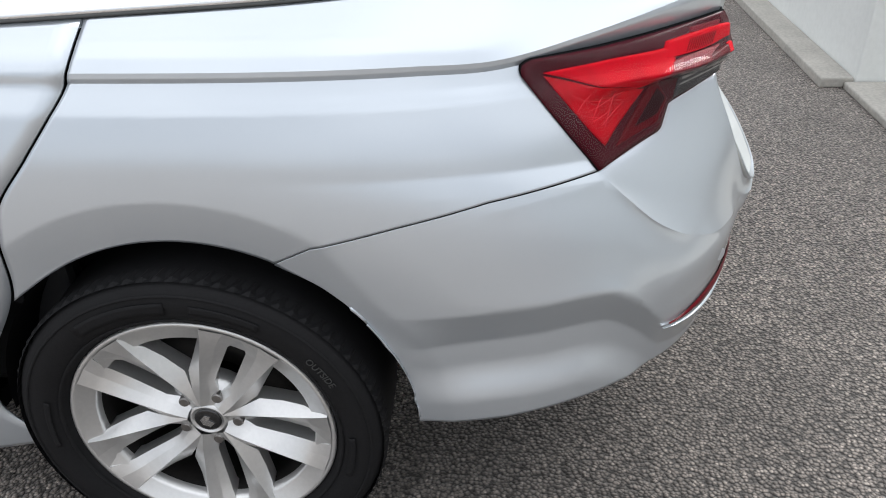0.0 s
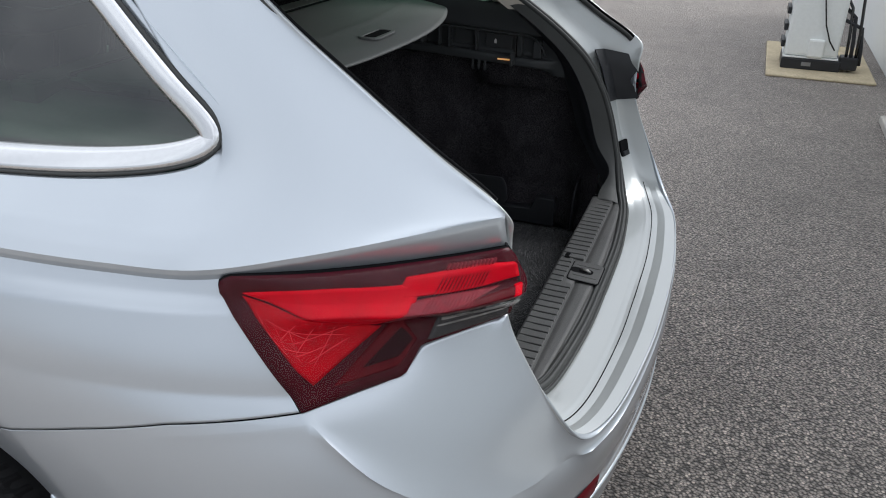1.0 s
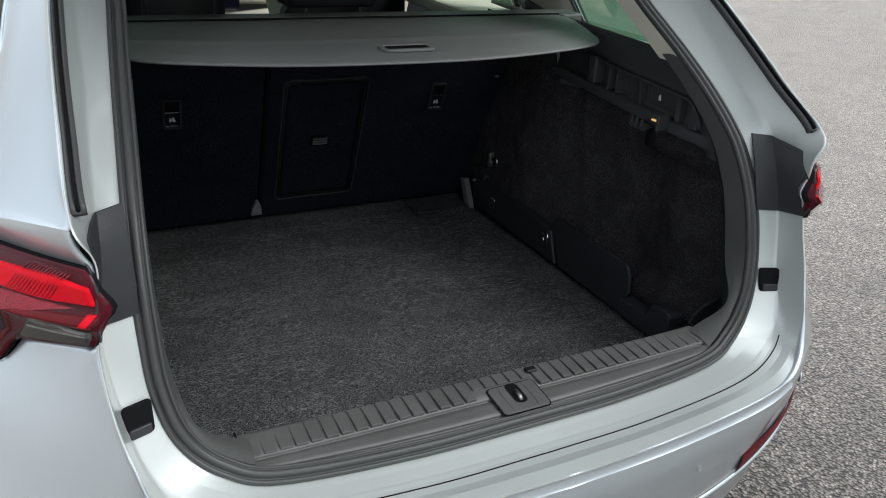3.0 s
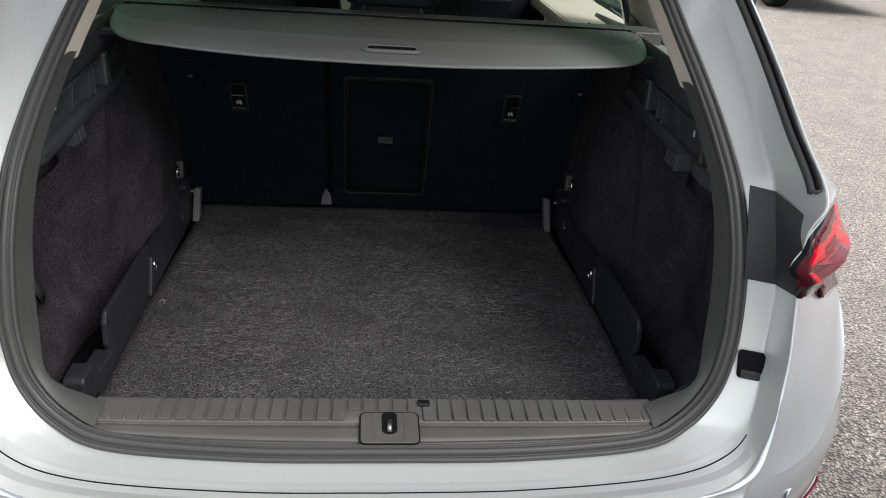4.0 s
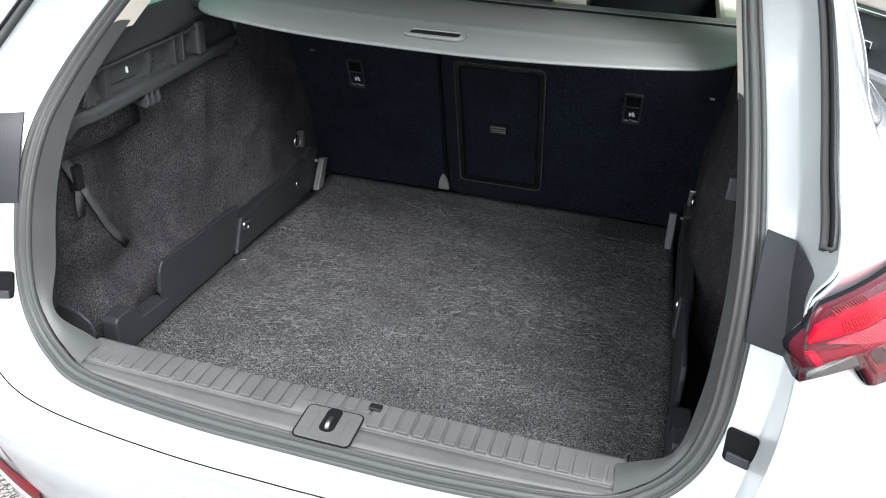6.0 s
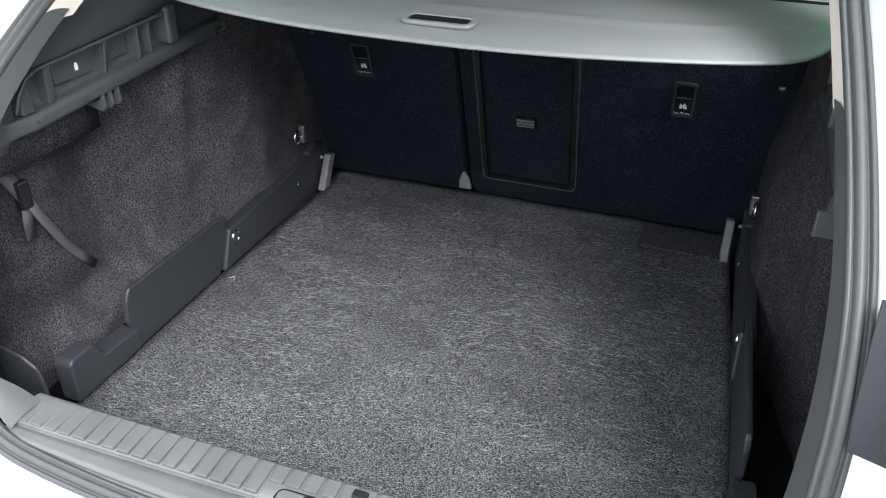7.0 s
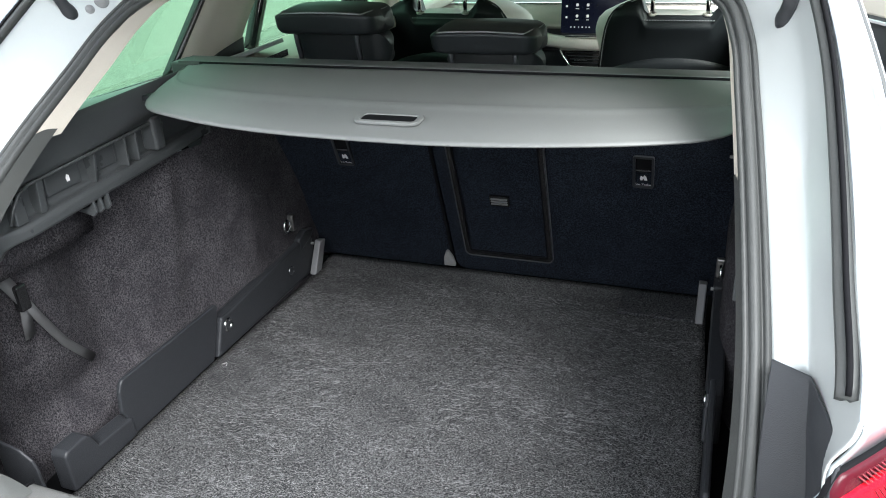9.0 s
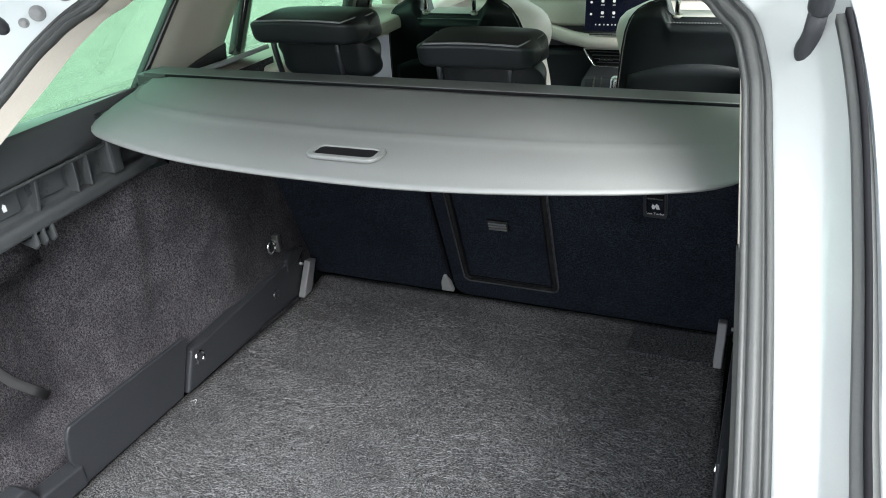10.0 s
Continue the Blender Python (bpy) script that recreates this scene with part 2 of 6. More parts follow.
def asphalt():
    """Worn asphalt: grey binder with pale and brown chips, drifting stains, shade painted under the car."""
    m = material("asphalt", (0.17, 0.160, 0.150), 0.6, var=0.25, scale=0.7, fine=20, bump=0.0, sheen=0.5)
    n, l = m.node_tree.nodes, m.node_tree.links
    b = n["Principled BSDF"]
    base = b.inputs["Base Color"].links[0].from_socket
    co = n.new("ShaderNodeTexCoord")
    vor = n.new("ShaderNodeTexVoronoi")
    vor.inputs["Scale"].default_value, vor.inputs["Randomness"].default_value = 112, 1
    l.new(co.outputs["Object"], vor.inputs["Vector"])
    chip = n.new("ShaderNodeValToRGB")
    e = chip.color_ramp.elements
    e[0].position, e[0].color = 0.0, (0.165, 0.143, 0.126, 1)
    e[1].position, e[1].color = 1.0, (0.72, 0.63, 0.555, 1)
    e.new(0.40).color = (0.255, 0.221, 0.194, 1)
    e.new(0.78).color = (0.365, 0.315, 0.277, 1)
    sep = n.new("ShaderNodeSeparateColor")
    l.new(vor.outputs["Color"], sep.inputs[0])
    l.new(sep.outputs[0], chip.inputs[0])
    mix = n.new("ShaderNodeMixRGB")
    mix.inputs[0].default_value = 0.95
    l.new(base, mix.inputs[1])
    # dark crevices of bare binder between the chips
    crack = n.new("ShaderNodeMapRange")
    crack.inputs["From Min"].default_value, crack.inputs["From Max"].default_value = 0.30, 0.62
    crack.inputs["To Min"].default_value, crack.inputs["To Max"].default_value = 1.05, 0.05
    l.new(vor.outputs["Distance"], crack.inputs["Value"])
    pitted = n.new("ShaderNodeVectorMath")
    pitted.operation = "SCALE"
    l.new(chip.outputs[0], pitted.inputs[0])
    l.new(crack.outputs[0], pitted.inputs["Scale"])
    l.new(pitted.outputs[0], mix.inputs[2])
    stain = n.new("ShaderNodeTexNoise")
    stain.inputs["Scale"].default_value, stain.inputs["Detail"].default_value = 3.1, 6
    l.new(co.outputs["Object"], stain.inputs["Vector"])
    damp = n.new("ShaderNodeMapRange")
    damp.inputs["From Min"].default_value, damp.inputs["From Max"].default_value = 0.36, 0.56
    damp.inputs["To Min"].default_value, damp.inputs["To Max"].default_value = 0.78, 1.08
    l.new(stain.outputs[0], damp.inputs["Value"])
    # shade painted into the colour: darker round patch under the car's rear corner
    shade_dist = n.new("ShaderNodeVectorMath")
    shade_dist.operation = "DISTANCE"
    shade_dist.inputs[1].default_value = SHADE_SPOT
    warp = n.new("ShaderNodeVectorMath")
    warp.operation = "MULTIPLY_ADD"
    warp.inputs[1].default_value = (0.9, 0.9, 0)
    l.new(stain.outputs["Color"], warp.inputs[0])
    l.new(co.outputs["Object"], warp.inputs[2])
    l.new(warp.outputs[0], shade_dist.inputs[0])
    car_shade = n.new("ShaderNodeMapRange")
    car_shade.inputs["From Min"].default_value, car_shade.inputs["From Max"].default_value = 0.25, 1.1
    car_shade.inputs["To Min"].default_value, car_shade.inputs["To Max"].default_value = 0.42, 1.0
    l.new(shade_dist.outputs["Value"], car_shade.inputs["Value"])
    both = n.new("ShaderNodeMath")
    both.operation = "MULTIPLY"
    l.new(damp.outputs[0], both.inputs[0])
    l.new(car_shade.outputs[0], both.inputs[1])
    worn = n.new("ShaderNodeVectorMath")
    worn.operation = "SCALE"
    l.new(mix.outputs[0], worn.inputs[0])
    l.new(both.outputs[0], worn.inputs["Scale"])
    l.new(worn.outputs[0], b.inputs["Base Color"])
    bn = n.new("ShaderNodeBump")
    bn.inputs["Strength"].default_value, bn.inputs["Distance"].default_value = 1.0, 0.008
    bn.invert = True
    b.inputs["Sheen Tint"].default_value = (1.0, 0.92, 0.85, 1)
    l.new(vor.outputs["Distance"], bn.inputs["Height"])
    l.new(bn.outputs[0], b.inputs["Normal"])
    return m


ASPHALT = asphalt()


# ---- mesh helpers ----
def part(name, bm, mat, parent=None, label="", smooth=True, solid=0.0, bevel=0.0, offset=-1.0):
    """Links a bmesh as ONE mesh object under a thing or a part."""
    me = bpy.data.meshes.new(name)
    bmesh.ops.recalc_face_normals(bm, faces=bm.faces)
    bm.to_mesh(me)
    bm.free()
    for p in me.polygons:
        p.use_smooth = smooth
    me.materials.append(mat)
    ob = new(name, me)
    if parent:
        ob.parent = parent
    if label:
        ob["label"] = label
    if solid:
        s = ob.modifiers.new("thickness", "SOLIDIFY")
        s.thickness, s.offset = solid, offset
    if bevel:
        v = ob.modifiers.new("edge", "BEVEL")
        v.width, v.segments, v.limit_method = bevel, 2, "ANGLE"
        v.angle_limit = radians(35)
    return ob


def thing(name, label, category, group="", at=(0, 0, 0), kind=""):
    ob = new(name)
    ob.empty_display_size = 0.1
    ob.location = at
    return tagged(ob, label, category, group, kind)


def box(bm, x0, x1, y0, y1, z0, z1):
    vs = [bm.verts.new((x, y, z)) for x in (x0, x1) for y in (y0, y1) for z in (z0, z1)]
    for f in ((0, 1, 3, 2), (4, 6, 7, 5), (0, 4, 5, 1), (2, 3, 7, 6), (0, 2, 6, 4), (1, 5, 7, 3)):
        bm.faces.new([vs[i] for i in f])
    return vs


def boxes(*dims):
    bm = bmesh.new()
    for d in dims:
        box(bm, *d)
    return bm


def grid(fn, nu, nv, bm=None):
    """A sheet of quads from fn(u, v) for u, v in 0..1."""
    bm = bm or bmesh.new()
    rows = [[bm.verts.new(fn(i / nu, j / nv)) for j in range(nv + 1)] for i in range(nu + 1)]
    for i in range(nu):
        for j in range(nv):
            bm.faces.new((rows[i][j], rows[i + 1][j], rows[i + 1][j + 1], rows[i][j + 1]))
    return bm


def curve_at(pts, t):
    """Catmull-Rom through evenly numbered points, t in 0..1."""
    n = len(pts) - 1
    x = min(max(t, 0), 1) * n
    i = min(int(x), n - 1)
    f = x - i
    p = [Vector(pts[min(max(k, 0), n)]) for k in (i - 1, i, i + 1, i + 2)]
    if i == 0:
        p[0] = 2 * p[1] - p[2]
    if i == n - 1:
        p[3] = 2 * p[2] - p[1]
    return 0.5 * (2 * p[1] + (p[2] - p[0]) * f + (2 * p[0] - 5 * p[1] + 4 * p[2] - p[3]) * f * f + (3 * p[1] - p[0] - 3 * p[2] + p[3]) * f ** 3)


def sweep(path, profile, side=None, closed=False, bm=None):
    """A profile of (a, b) swept along points; a lies along side(i) or level, b across it."""
    bm = bm or bmesh.new()
    path = [Vector(p) for p in path]
    rings = []
    for i, p in enumerate(path):
        q0, q1 = path[i - 1 if (i or closed) else 0], path[(i + 1) % len(path) if closed else min(i + 1, len(path) - 1)]
        d = (q1 - q0).normalized()
        a = Vector(side(i)) if side else d.cross(Vector((0, 0, 1)))
        a = (a - d * a.dot(d)).normalized()
        b = d.cross(a)
        rings.append([bm.verts.new(p + a * u + b * v) for u, v in profile])
    n = len(profile)
    m = len(path)
    for i in range(m if closed else m - 1):
        for j in range(n):
            bm.faces.new((rings[i][j], rings[(i + 1) % m][j], rings[(i + 1) % m][(j + 1) % n], rings[i][(j + 1) % n]))
    if not closed:
        bm.faces.new(rings[0][::-1])
        bm.faces.new(rings[-1])
    return bm


def tube(path, r, n=8, bm=None):
    return sweep(path, [(r * math.cos(2 * math.pi * k / n), r * math.sin(2 * math.pi * k / n)) for k in range(n)],
                 side=None if abs((Vector(path[-1]) - Vector(path[0])).normalized().z) < 0.95 else (lambda i: (1, 0, 0)), bm=bm)


def slab(outline, depth, axis_u, axis_v, origin, bm=None):
    """A flat outline of (u, v) given thickness along axis_u x axis_v."""
    bm = bm or bmesh.new()
    u, v, o = Vector(axis_u), Vector(axis_v), Vector(origin)
    w = u.cross(v).normalized() * depth
    a = [bm.verts.new(o + u * p + v * q) for p, q in outline]
    b = [bm.verts.new(o + u * p + v * q + w) for p, q in outline]
    n = len(a)
    bm.faces.new(a[::-1])
    bm.faces.new(b)
    for i in range(n):
        bm.faces.new((a[i], a[(i + 1) % n], b[(i + 1) % n], b[i]))
    return bm


def round_rect(w, h, r, n=4):
    """Outline of a rounded rectangle about the origin."""
    out = []
    for cx, cy, a0 in ((w / 2 - r, h / 2 - r, 0), (-w / 2 + r, h / 2 - r, 90), (-w / 2 + r, -h / 2 + r, 180), (w / 2 - r, -h / 2 + r, 270)):
        out += [(cx + r * math.cos(radians(a0 + 90 * k / n)), cy + r * math.sin(radians(a0 + 90 * k / n))) for k in range(n + 1)]
    return out


def frame_ring(w, h, r, t, depth, axis_u, axis_v, origin, bm=None):
    """A rounded rectangular ring of width t and the given depth."""
    bm = bm or bmesh.new()
    u, v, o = Vector(axis_u), Vector(axis_v), Vector(origin)
    wv = u.cross(v).normalized() * depth
    po, pi = round_rect(w, h, r), round_rect(w - 2 * t, h - 2 * t, max(r - t, 0.001))
    rings = [[bm.verts.new(o + u * p + v * q + k) for p, q in pts] for pts, k in ((po, Vector()), (po, wv), (pi, wv), (pi, Vector()))]
    n = len(po)
    for a in range(4):
        for i in range(n):
            bm.faces.new((rings[a][i], rings[a][(i + 1) % n], rings[(a + 1) % 4][(i + 1) % n], rings[(a + 1) % 4][i]))
    return bm


def mirrored(bm):
    """The same mesh on the other side of the car."""
    b2 = bm.copy()
    for v in b2.verts:
        v.co.x = -v.co.x
    bmesh.ops.reverse_faces(b2, faces=b2.faces)
    return b2


def lerp(a, b, t):
    return a + (b - a) * t


def smooth(x, a=0.0, b=1.0):
    x = min(max((x - a) / (b - a), 0), 1)
    return x * x * (3 - 2 * x)


def table(x, pairs):
    """Smooth interpolation through (x, value) pairs."""
    if x <= pairs[0][0]:
        return pairs[0][1]
    if x >= pairs[-1][0]:
        return pairs[-1][1]
    k = next(i for i in range(len(pairs) - 1) if x < pairs[i + 1][0])
    (x0, y0), (x1, y1) = pairs[k], pairs[k + 1]
    m = [0, 0]
    for j, q in enumerate((k, k + 1)):
        if 0 < q < len(pairs) - 1:
            m[j] = (pairs[q + 1][1] - pairs[q - 1][1]) / (pairs[q + 1][0] - pairs[q - 1][0])
        else:
            m[j] = (y1 - y0) / (x1 - x0)
    h, t = x1 - x0, (x - x0) / (x1 - x0)
    return (2 * t ** 3 - 3 * t * t + 1) * y0 + (t ** 3 - 2 * t * t + t) * h * m[0] + (3 * t * t - 2 * t ** 3) * y1 + (t ** 3 - t * t) * h * m[1]


def straight(x, pairs):
    return float(np.interp(x, [p[0] for p in pairs], [p[1] for p in pairs]))


# ---- the estate car's skin: half width over length (y forward) and height ----
HALF_W = [(.15, .87), (.3, .905), (.45, .915), (.7, .915), (.85, .90), (.94, .871), (.975, .857), (1.0, .835), (1.09, .735), (1.2, .684), (1.42, .575)]
REAR_Y = [(.15, .08), (.3, .05), (.45, .03), (.60, .008), (.66, .012), (.8, -.05), (1.5, -.08)]
ROUND = [(.15, 5.4), (.62, 5.4), (.83, 3.1), (.95, 2.7), (1.05, 3.1), (1.5, 3.1)]
FRONT_Y = 1.15
ARCH_Y, ARCH_Z, ARCH_R = 1.09, .345, .382


def crease_rise(y):
    return table(y, [(.2, .070), (.3, .054), (.45, .024), (.58, .0), (.7, .0)])


def lower_crease(y):
    return table(y, [(.1, .45), (.27, .505), (.33, .575), (.39, .618), (.5, .612), (.65, .597), (.75, .58)])


def skin_w(y, z, cut=1.0):
    """Half width of the skin; cut=0 leaves out the undercut under the shoulder."""
    ze = z - crease_rise(y) * smooth(z, .9, .985) * (1 - smooth(z, 1.04, 1.16))
    w = straight(ze, HALF_W) if .93 < ze < 1.02 else table(ze, HALF_W)
    # undercut below the shoulder line
    d = .983 - ze
    back = 1 - smooth(y, .25, .52)
    wide, end = facet_height(y), .055 + .045 * back
    if 0 < d < end:
        w -= cut * (.012 + .004 * back) * (d / wide if d < wide else (end - d) / (end - wide))
    # tucked lower flank with a lip along its foot
    d = lower_crease(y) - z
    if d > 0:
        w -= (.36 * min(d, .075) - .022 * smooth(d, .12, .20)) * (1 - smooth(y, .60, .76))
    # upper facet of the bumper, folded along a line from the lamp down to the rear
    d = z - facet_line(y)
    if d > 0 and y < .44:
        w -= .042 * (1 - math.exp(-d / .11)) * (1 - smooth(z, .86, 1.0)) * smooth(.44 - y, 0, .05)
    # flat lip round the wheel arch
    da = math.hypot(y - ARCH_Y, z - ARCH_Z) - ARCH_R
    if da < .075:
        w -= .24 * (.075 - max(da, 0))
    return w


def facet_line(y):
    return table(y, [(.0, .628), (.17, .634), (.24, .662), (.31, .71), (.36, .755), (.42, .812), (.45, .84)])


def s_of(y, z):
    return min(max((FRONT_Y - y) / (FRONT_Y - straight(z, REAR_Y)), 0), 1)


def skin(y, z, cut=1.0):
    """A point of the near (left) flank."""
    return Vector((-skin_w(y, z, cut) * math.sqrt(max(0, 1 - s_of(y, z) ** straight(z, ROUND))), y, z))


def phi_of(y, z):
    return math.asin(s_of(y, z) ** (straight(z, ROUND) / 2))


def skin_phi(phi, z):
    """The same skin by the angle round the rear corner: 0 at the flank, 90 degrees at the middle of the rear."""
    p = straight(z, ROUND)
    r = straight(z, REAR_Y)
    y = FRONT_Y - (FRONT_Y - r) * math.sin(phi) ** (2 / p)
    return Vector((-skin_w(max(y, .12), z) * math.cos(phi), y, z))


def arch_z(y):
    return ARCH_Z + math.sqrt(max(0, ARCH_R ** 2 - (y - ARCH_Y) ** 2))


# tailgate opening: weatherstrip line and outer paint edge, from the roof's middle down to the sill's middle
SEAL = [(0, .80, 1.375), (.38, .80, 1.355), (.475, .77, 1.315), (.508, .70, 1.27), (.522, .61, 1.21), (.535, .50, 1.14), (.545, .41, 1.075), (.553, .34, 1.01),
        (.557, .295, .94), (.557, .265, .87), (.552, .24, .79), (.53, .215, .72), (.48, .19, .67), (.40, .168, .645), (.2, .15, .64), (0, .147, .64)]
EDGE = [(0, .70, 1.43), (.42, .72, 1.42), (.535, .71, 1.395), (.572, .64, 1.345), (.595, .545, 1.275), (.606, .43, 1.197), (.612, .315, 1.118), (.614, .216, 1.053),
        (.594, .21, 1.0), (.606, .208, .90), (.598, .165, .80), (.57, .115, .70), (.53, .083, .657), (.42, .050, .650), (.2, .026, .648), (0, .020, .647)]
N_EDGE = len(EDGE) - 1


def left(p):
    return Vector((-p[0], p[1], p[2]))


def window_rear(z):
    """The rear end of the quarter window's outer trim at a height."""
    return .594 + max(0, z - 1.12) * .97 + .34 * max(0, 1.12 - z)


def window_foot(y):
    return table(y, [(.594, 1.12), (.625, 1.094), (.703, 1.077), (.823, 1.065), (1.13, 1.05), (1.6, 1.03), (2.2, 1.01)])


SEAM = [(.925, .689), (.862, .725), (.728, .760), (.59, .791), (.42, .814), (.316, .841), (.304, .877), (.208, .899)]


def along(pts, t):
    """A point at part t of the length of a polyline."""
    d = [0]
    for a, b in zip(pts, pts[1:]):
        d.append(d[-1] + math.dist(a, b))
    x = t * d[-1]
    return tuple(float(np.interp(x, d, [p[k] for p in pts])) for k in range(len(pts[0])))


DOOR_GAP = [(1.40, .25), (1.475, .36), (1.45, .48), (1.372, .62), (1.338, .785), (1.275, .868), (1.216, .947), (1.203, .976), (1.188, 1.046), (1.185, 1.06)]


def gap_y(z):
    """Where the joint between rear door and wing lies at a height."""
    return table(z, [(q, p) for p, q in DOOR_GAP])


def shoulder_z(y, low=0.0):
    """Height of the shoulder crease, or of a line low under it along the undercut."""
    z = .983
    for _ in range(12):
        z = .983 - low + crease_rise(y) * smooth(z, .9, .985) * (1 - smooth(z, 1.04, 1.16))
    return z


def facet_height(y):
    return .016 + .032 * (1 - smooth(y, .25, .52))


def edge_shift(z):
    """How far the tailgate's edge stands off the plain skin at a height."""
    e = curve_at(EDGE, lerp(9, 7, min(1, max(0, (z - .9) / .15))) / N_EDGE)
    return left(e) - skin(e.y, e.z)


def quarter_panel():
    """Rear wing and D-pillar in one sheet, open for the window and the wheel arch; two rows of edges follow the shoulder."""
    bm = bmesh.new()
    nu, nf, nc, nv, nw, cut = 120, 56, 66, 92, 24, 77
    arch = [(y, arch_z(y)) for y in np.linspace(1.365, .928, 24)]
    foot = arch + SEAM
    rows = []
    for i in range(nu + 1):
        u = i / nu
        # columns are bound to the window's corner at the top
        if i <= cut:
            y1 = lerp(1.178, .594, i / cut)
            z1 = window_foot(y1) - .004
        else:
            k = (i - cut) / (nu - cut)
            y1, z1 = lerp(.594, .216, k), lerp(1.116, 1.053, k)
        y0, z0 = along(foot, u)

        def y_at(z):
            v = (z - z0) / (z1 - z0)
            return lerp(y0, y1, v) + (gap_y(z) - .0028 - lerp(1.365, 1.178, v)) * max(0, 1 - 1.6 * u) ** 4
        zc = zf = .98
        for _ in range(4):
            zc = min(shoulder_z(y_at(zc)), z1 - .001)
            zf = min(shoulder_z(y_at(zf), facet_height(y_at(zf))), zc - .002)
        kc = max(0, (i - cut) / (nu - cut)) ** 2
        col = []
        for j in range(nv + 1):
            z = lerp(z0, zf, j / nf) if j <= nf else lerp(zf, zc, (j - nf) / (nc - nf)) if j <= nc else lerp(zc, z1, (j - nc) / (nv - nc))
            y = y_at(z)
            k = smooth(.56 - y, 0, .36)
            if j > nc:
                k = lerp(k, kc, (j - nc) / (nv - nc))
            col.append(bm.verts.new(skin(y, z) + edge_shift(z) * k))
        rows.append(col)
    for i in range(cut, nu + 1):
        k = (i - cut) / (nu - cut)
        for j in range(1, nw + 1):
            v = j / nw
            e = curve_at(EDGE, lerp(7, 2.2, v) / N_EDGE)
            zl = lerp(1.116, 1.40, v)
            y, z = lerp(window_rear(zl), e.y, k), lerp(zl, e.z, k)
            p = skin(y, z) + (left(e) - skin(e.y, e.z)) * k ** 2
            rows[i].append(bm.verts.new(p))
    for i in range(nu):
        for j in range(min(len(rows[i]), len(rows[i + 1])) - 1):
            bm.faces.new((rows[i][j], rows[i + 1][j], rows[i + 1][j + 1], rows[i][j + 1]))
    for i in range(nu):
        for j in (nf, nc):
            bm.edges.get((rows[i][j], rows[i + 1][j])).smooth = False
    upper = {v for col in rows[cut + 1:] for v in col[nc + 1:]}
    relax(bm, lambda v: v in upper, 400)
    return bm


def relax(bm, inside, turns):
    """Evens out a sheet where inside(co) holds; borders and creases stay."""
    bm.verts.index_update()
    co = np.array([v.co for v in bm.verts])
    vs = [v for v in bm.verts if not v.is_boundary and len(v.link_edges) == 4 and inside(v)]
    own = np.array([v.index for v in vs])
    ring = np.array([[e.other_vert(v).index for e in v.link_edges] for v in vs])
    for _ in range(turns):
        co[own] = .4 * co[own] + .6 * co[ring].mean(axis=1)
    for v in vs:
        v.co = co[v.index]


def bumper():
    """The rear bumper's skin from one arch round to the other."""
    bm = bmesh.new()
    nu, nv, nm = 190, 120, 76
    cols, folds = [], []
    for i in range(nu + 1):
        u = i / nu
        if u < .5:
            f, z1 = along([(y, z) for y, z in SEAM], u / .5)
            z1 -= .0022
            f1 = phi_of(f, z1)
            snap = None
        else:
            e = curve_at(EDGE, lerp(9, N_EDGE, (u - .5) / .5) / N_EDGE)
            snap, z1 = left(e), e.z
            f1 = None
        # foot of the bumper
        y0, z0 = along([(.711, .35), (.55, .365), (.35, .40), (.20, .385), (.10, .36)], min(1, u / .62))
        f0 = phi_of(y0, z0) if u < .62 else lerp(phi_of(.10, .36), math.pi / 2, (u - .62) / .38)
        if snap is not None:
            # the angle whose cosine meets the edge's half width
            fe = math.acos(min(1, max(0, -snap.x / skin_w(.3, snap.z))))
            off = snap - skin_phi(fe, snap.z)

        def at(v):
            if snap is not None:
                return skin_phi(lerp(f0, fe, v), lerp(z0, z1, v)) + off * v ** 3
            p = skin_phi(lerp(f0, f1, v), lerp(z0, z1, v))
            # the upper edge tucks in under the lamp
            p.x += .007 * smooth(p.z, .825, .860) * smooth(.36 - p.y, 0, .06)
            if u < .12:
                # the front end follows the arch
                a = lerp(math.pi, math.atan2(SEAM[0][1] - ARCH_Z, SEAM[0][0] - ARCH_Y), v)
                q = skin(ARCH_Y + ARCH_R * math.cos(a), ARCH_Z + ARCH_R * math.sin(a))
                p = p.lerp(q, (1 - u / .12) ** 1.5 * (1 - v ** 10))
            return p
        # one row of edges follows the fold of the upper facet
        vm = .97
        for k in range(30, 98):
            p = at(k / 100)
            if p.z > facet_line(p.y):
                vm = min(.97, k / 100 - (p.z - facet_line(p.y)) / max(1e-4, p.z - at(k / 100 - .01).z) * .01)
                break
        folds.append(vm)
        cols.append([bm.verts.new(at(vm * j / nm if j <= nm else lerp(vm, 1, (j - nm) / (nv - nm)))) for j in range(nv + 1)])
    other = [[bm.verts.new((-q.co.x, q.co.y, q.co.z)) for q in c] for c in cols[:-1]] + [cols[-1]]
    for side in (cols, other):
        for i in range(nu):
            for j in range(nv):
                bm.faces.new((side[i][j], side[i + 1][j], side[i + 1][j + 1], side[i][j + 1]))
        for i in range(nu):
            bm.edges.get((side[i][nm], side[i + 1][nm])).smooth = min(folds[i], folds[i + 1]) > .96
    upper = {v for side in (cols, other) for c, f in zip(side, folds) if f < .96 for v in c[nm + 1:]}
    relax(bm, lambda v: v in upper, 300)
    lower = {v for side in (cols, other) for c in side for v in c[:nm]}
    relax(bm, lambda v: v in lower and v.co.y < .60 and v.co.z > .54 and v.co.z > lower_crease(v.co.y) + .012, 60)
    return bm


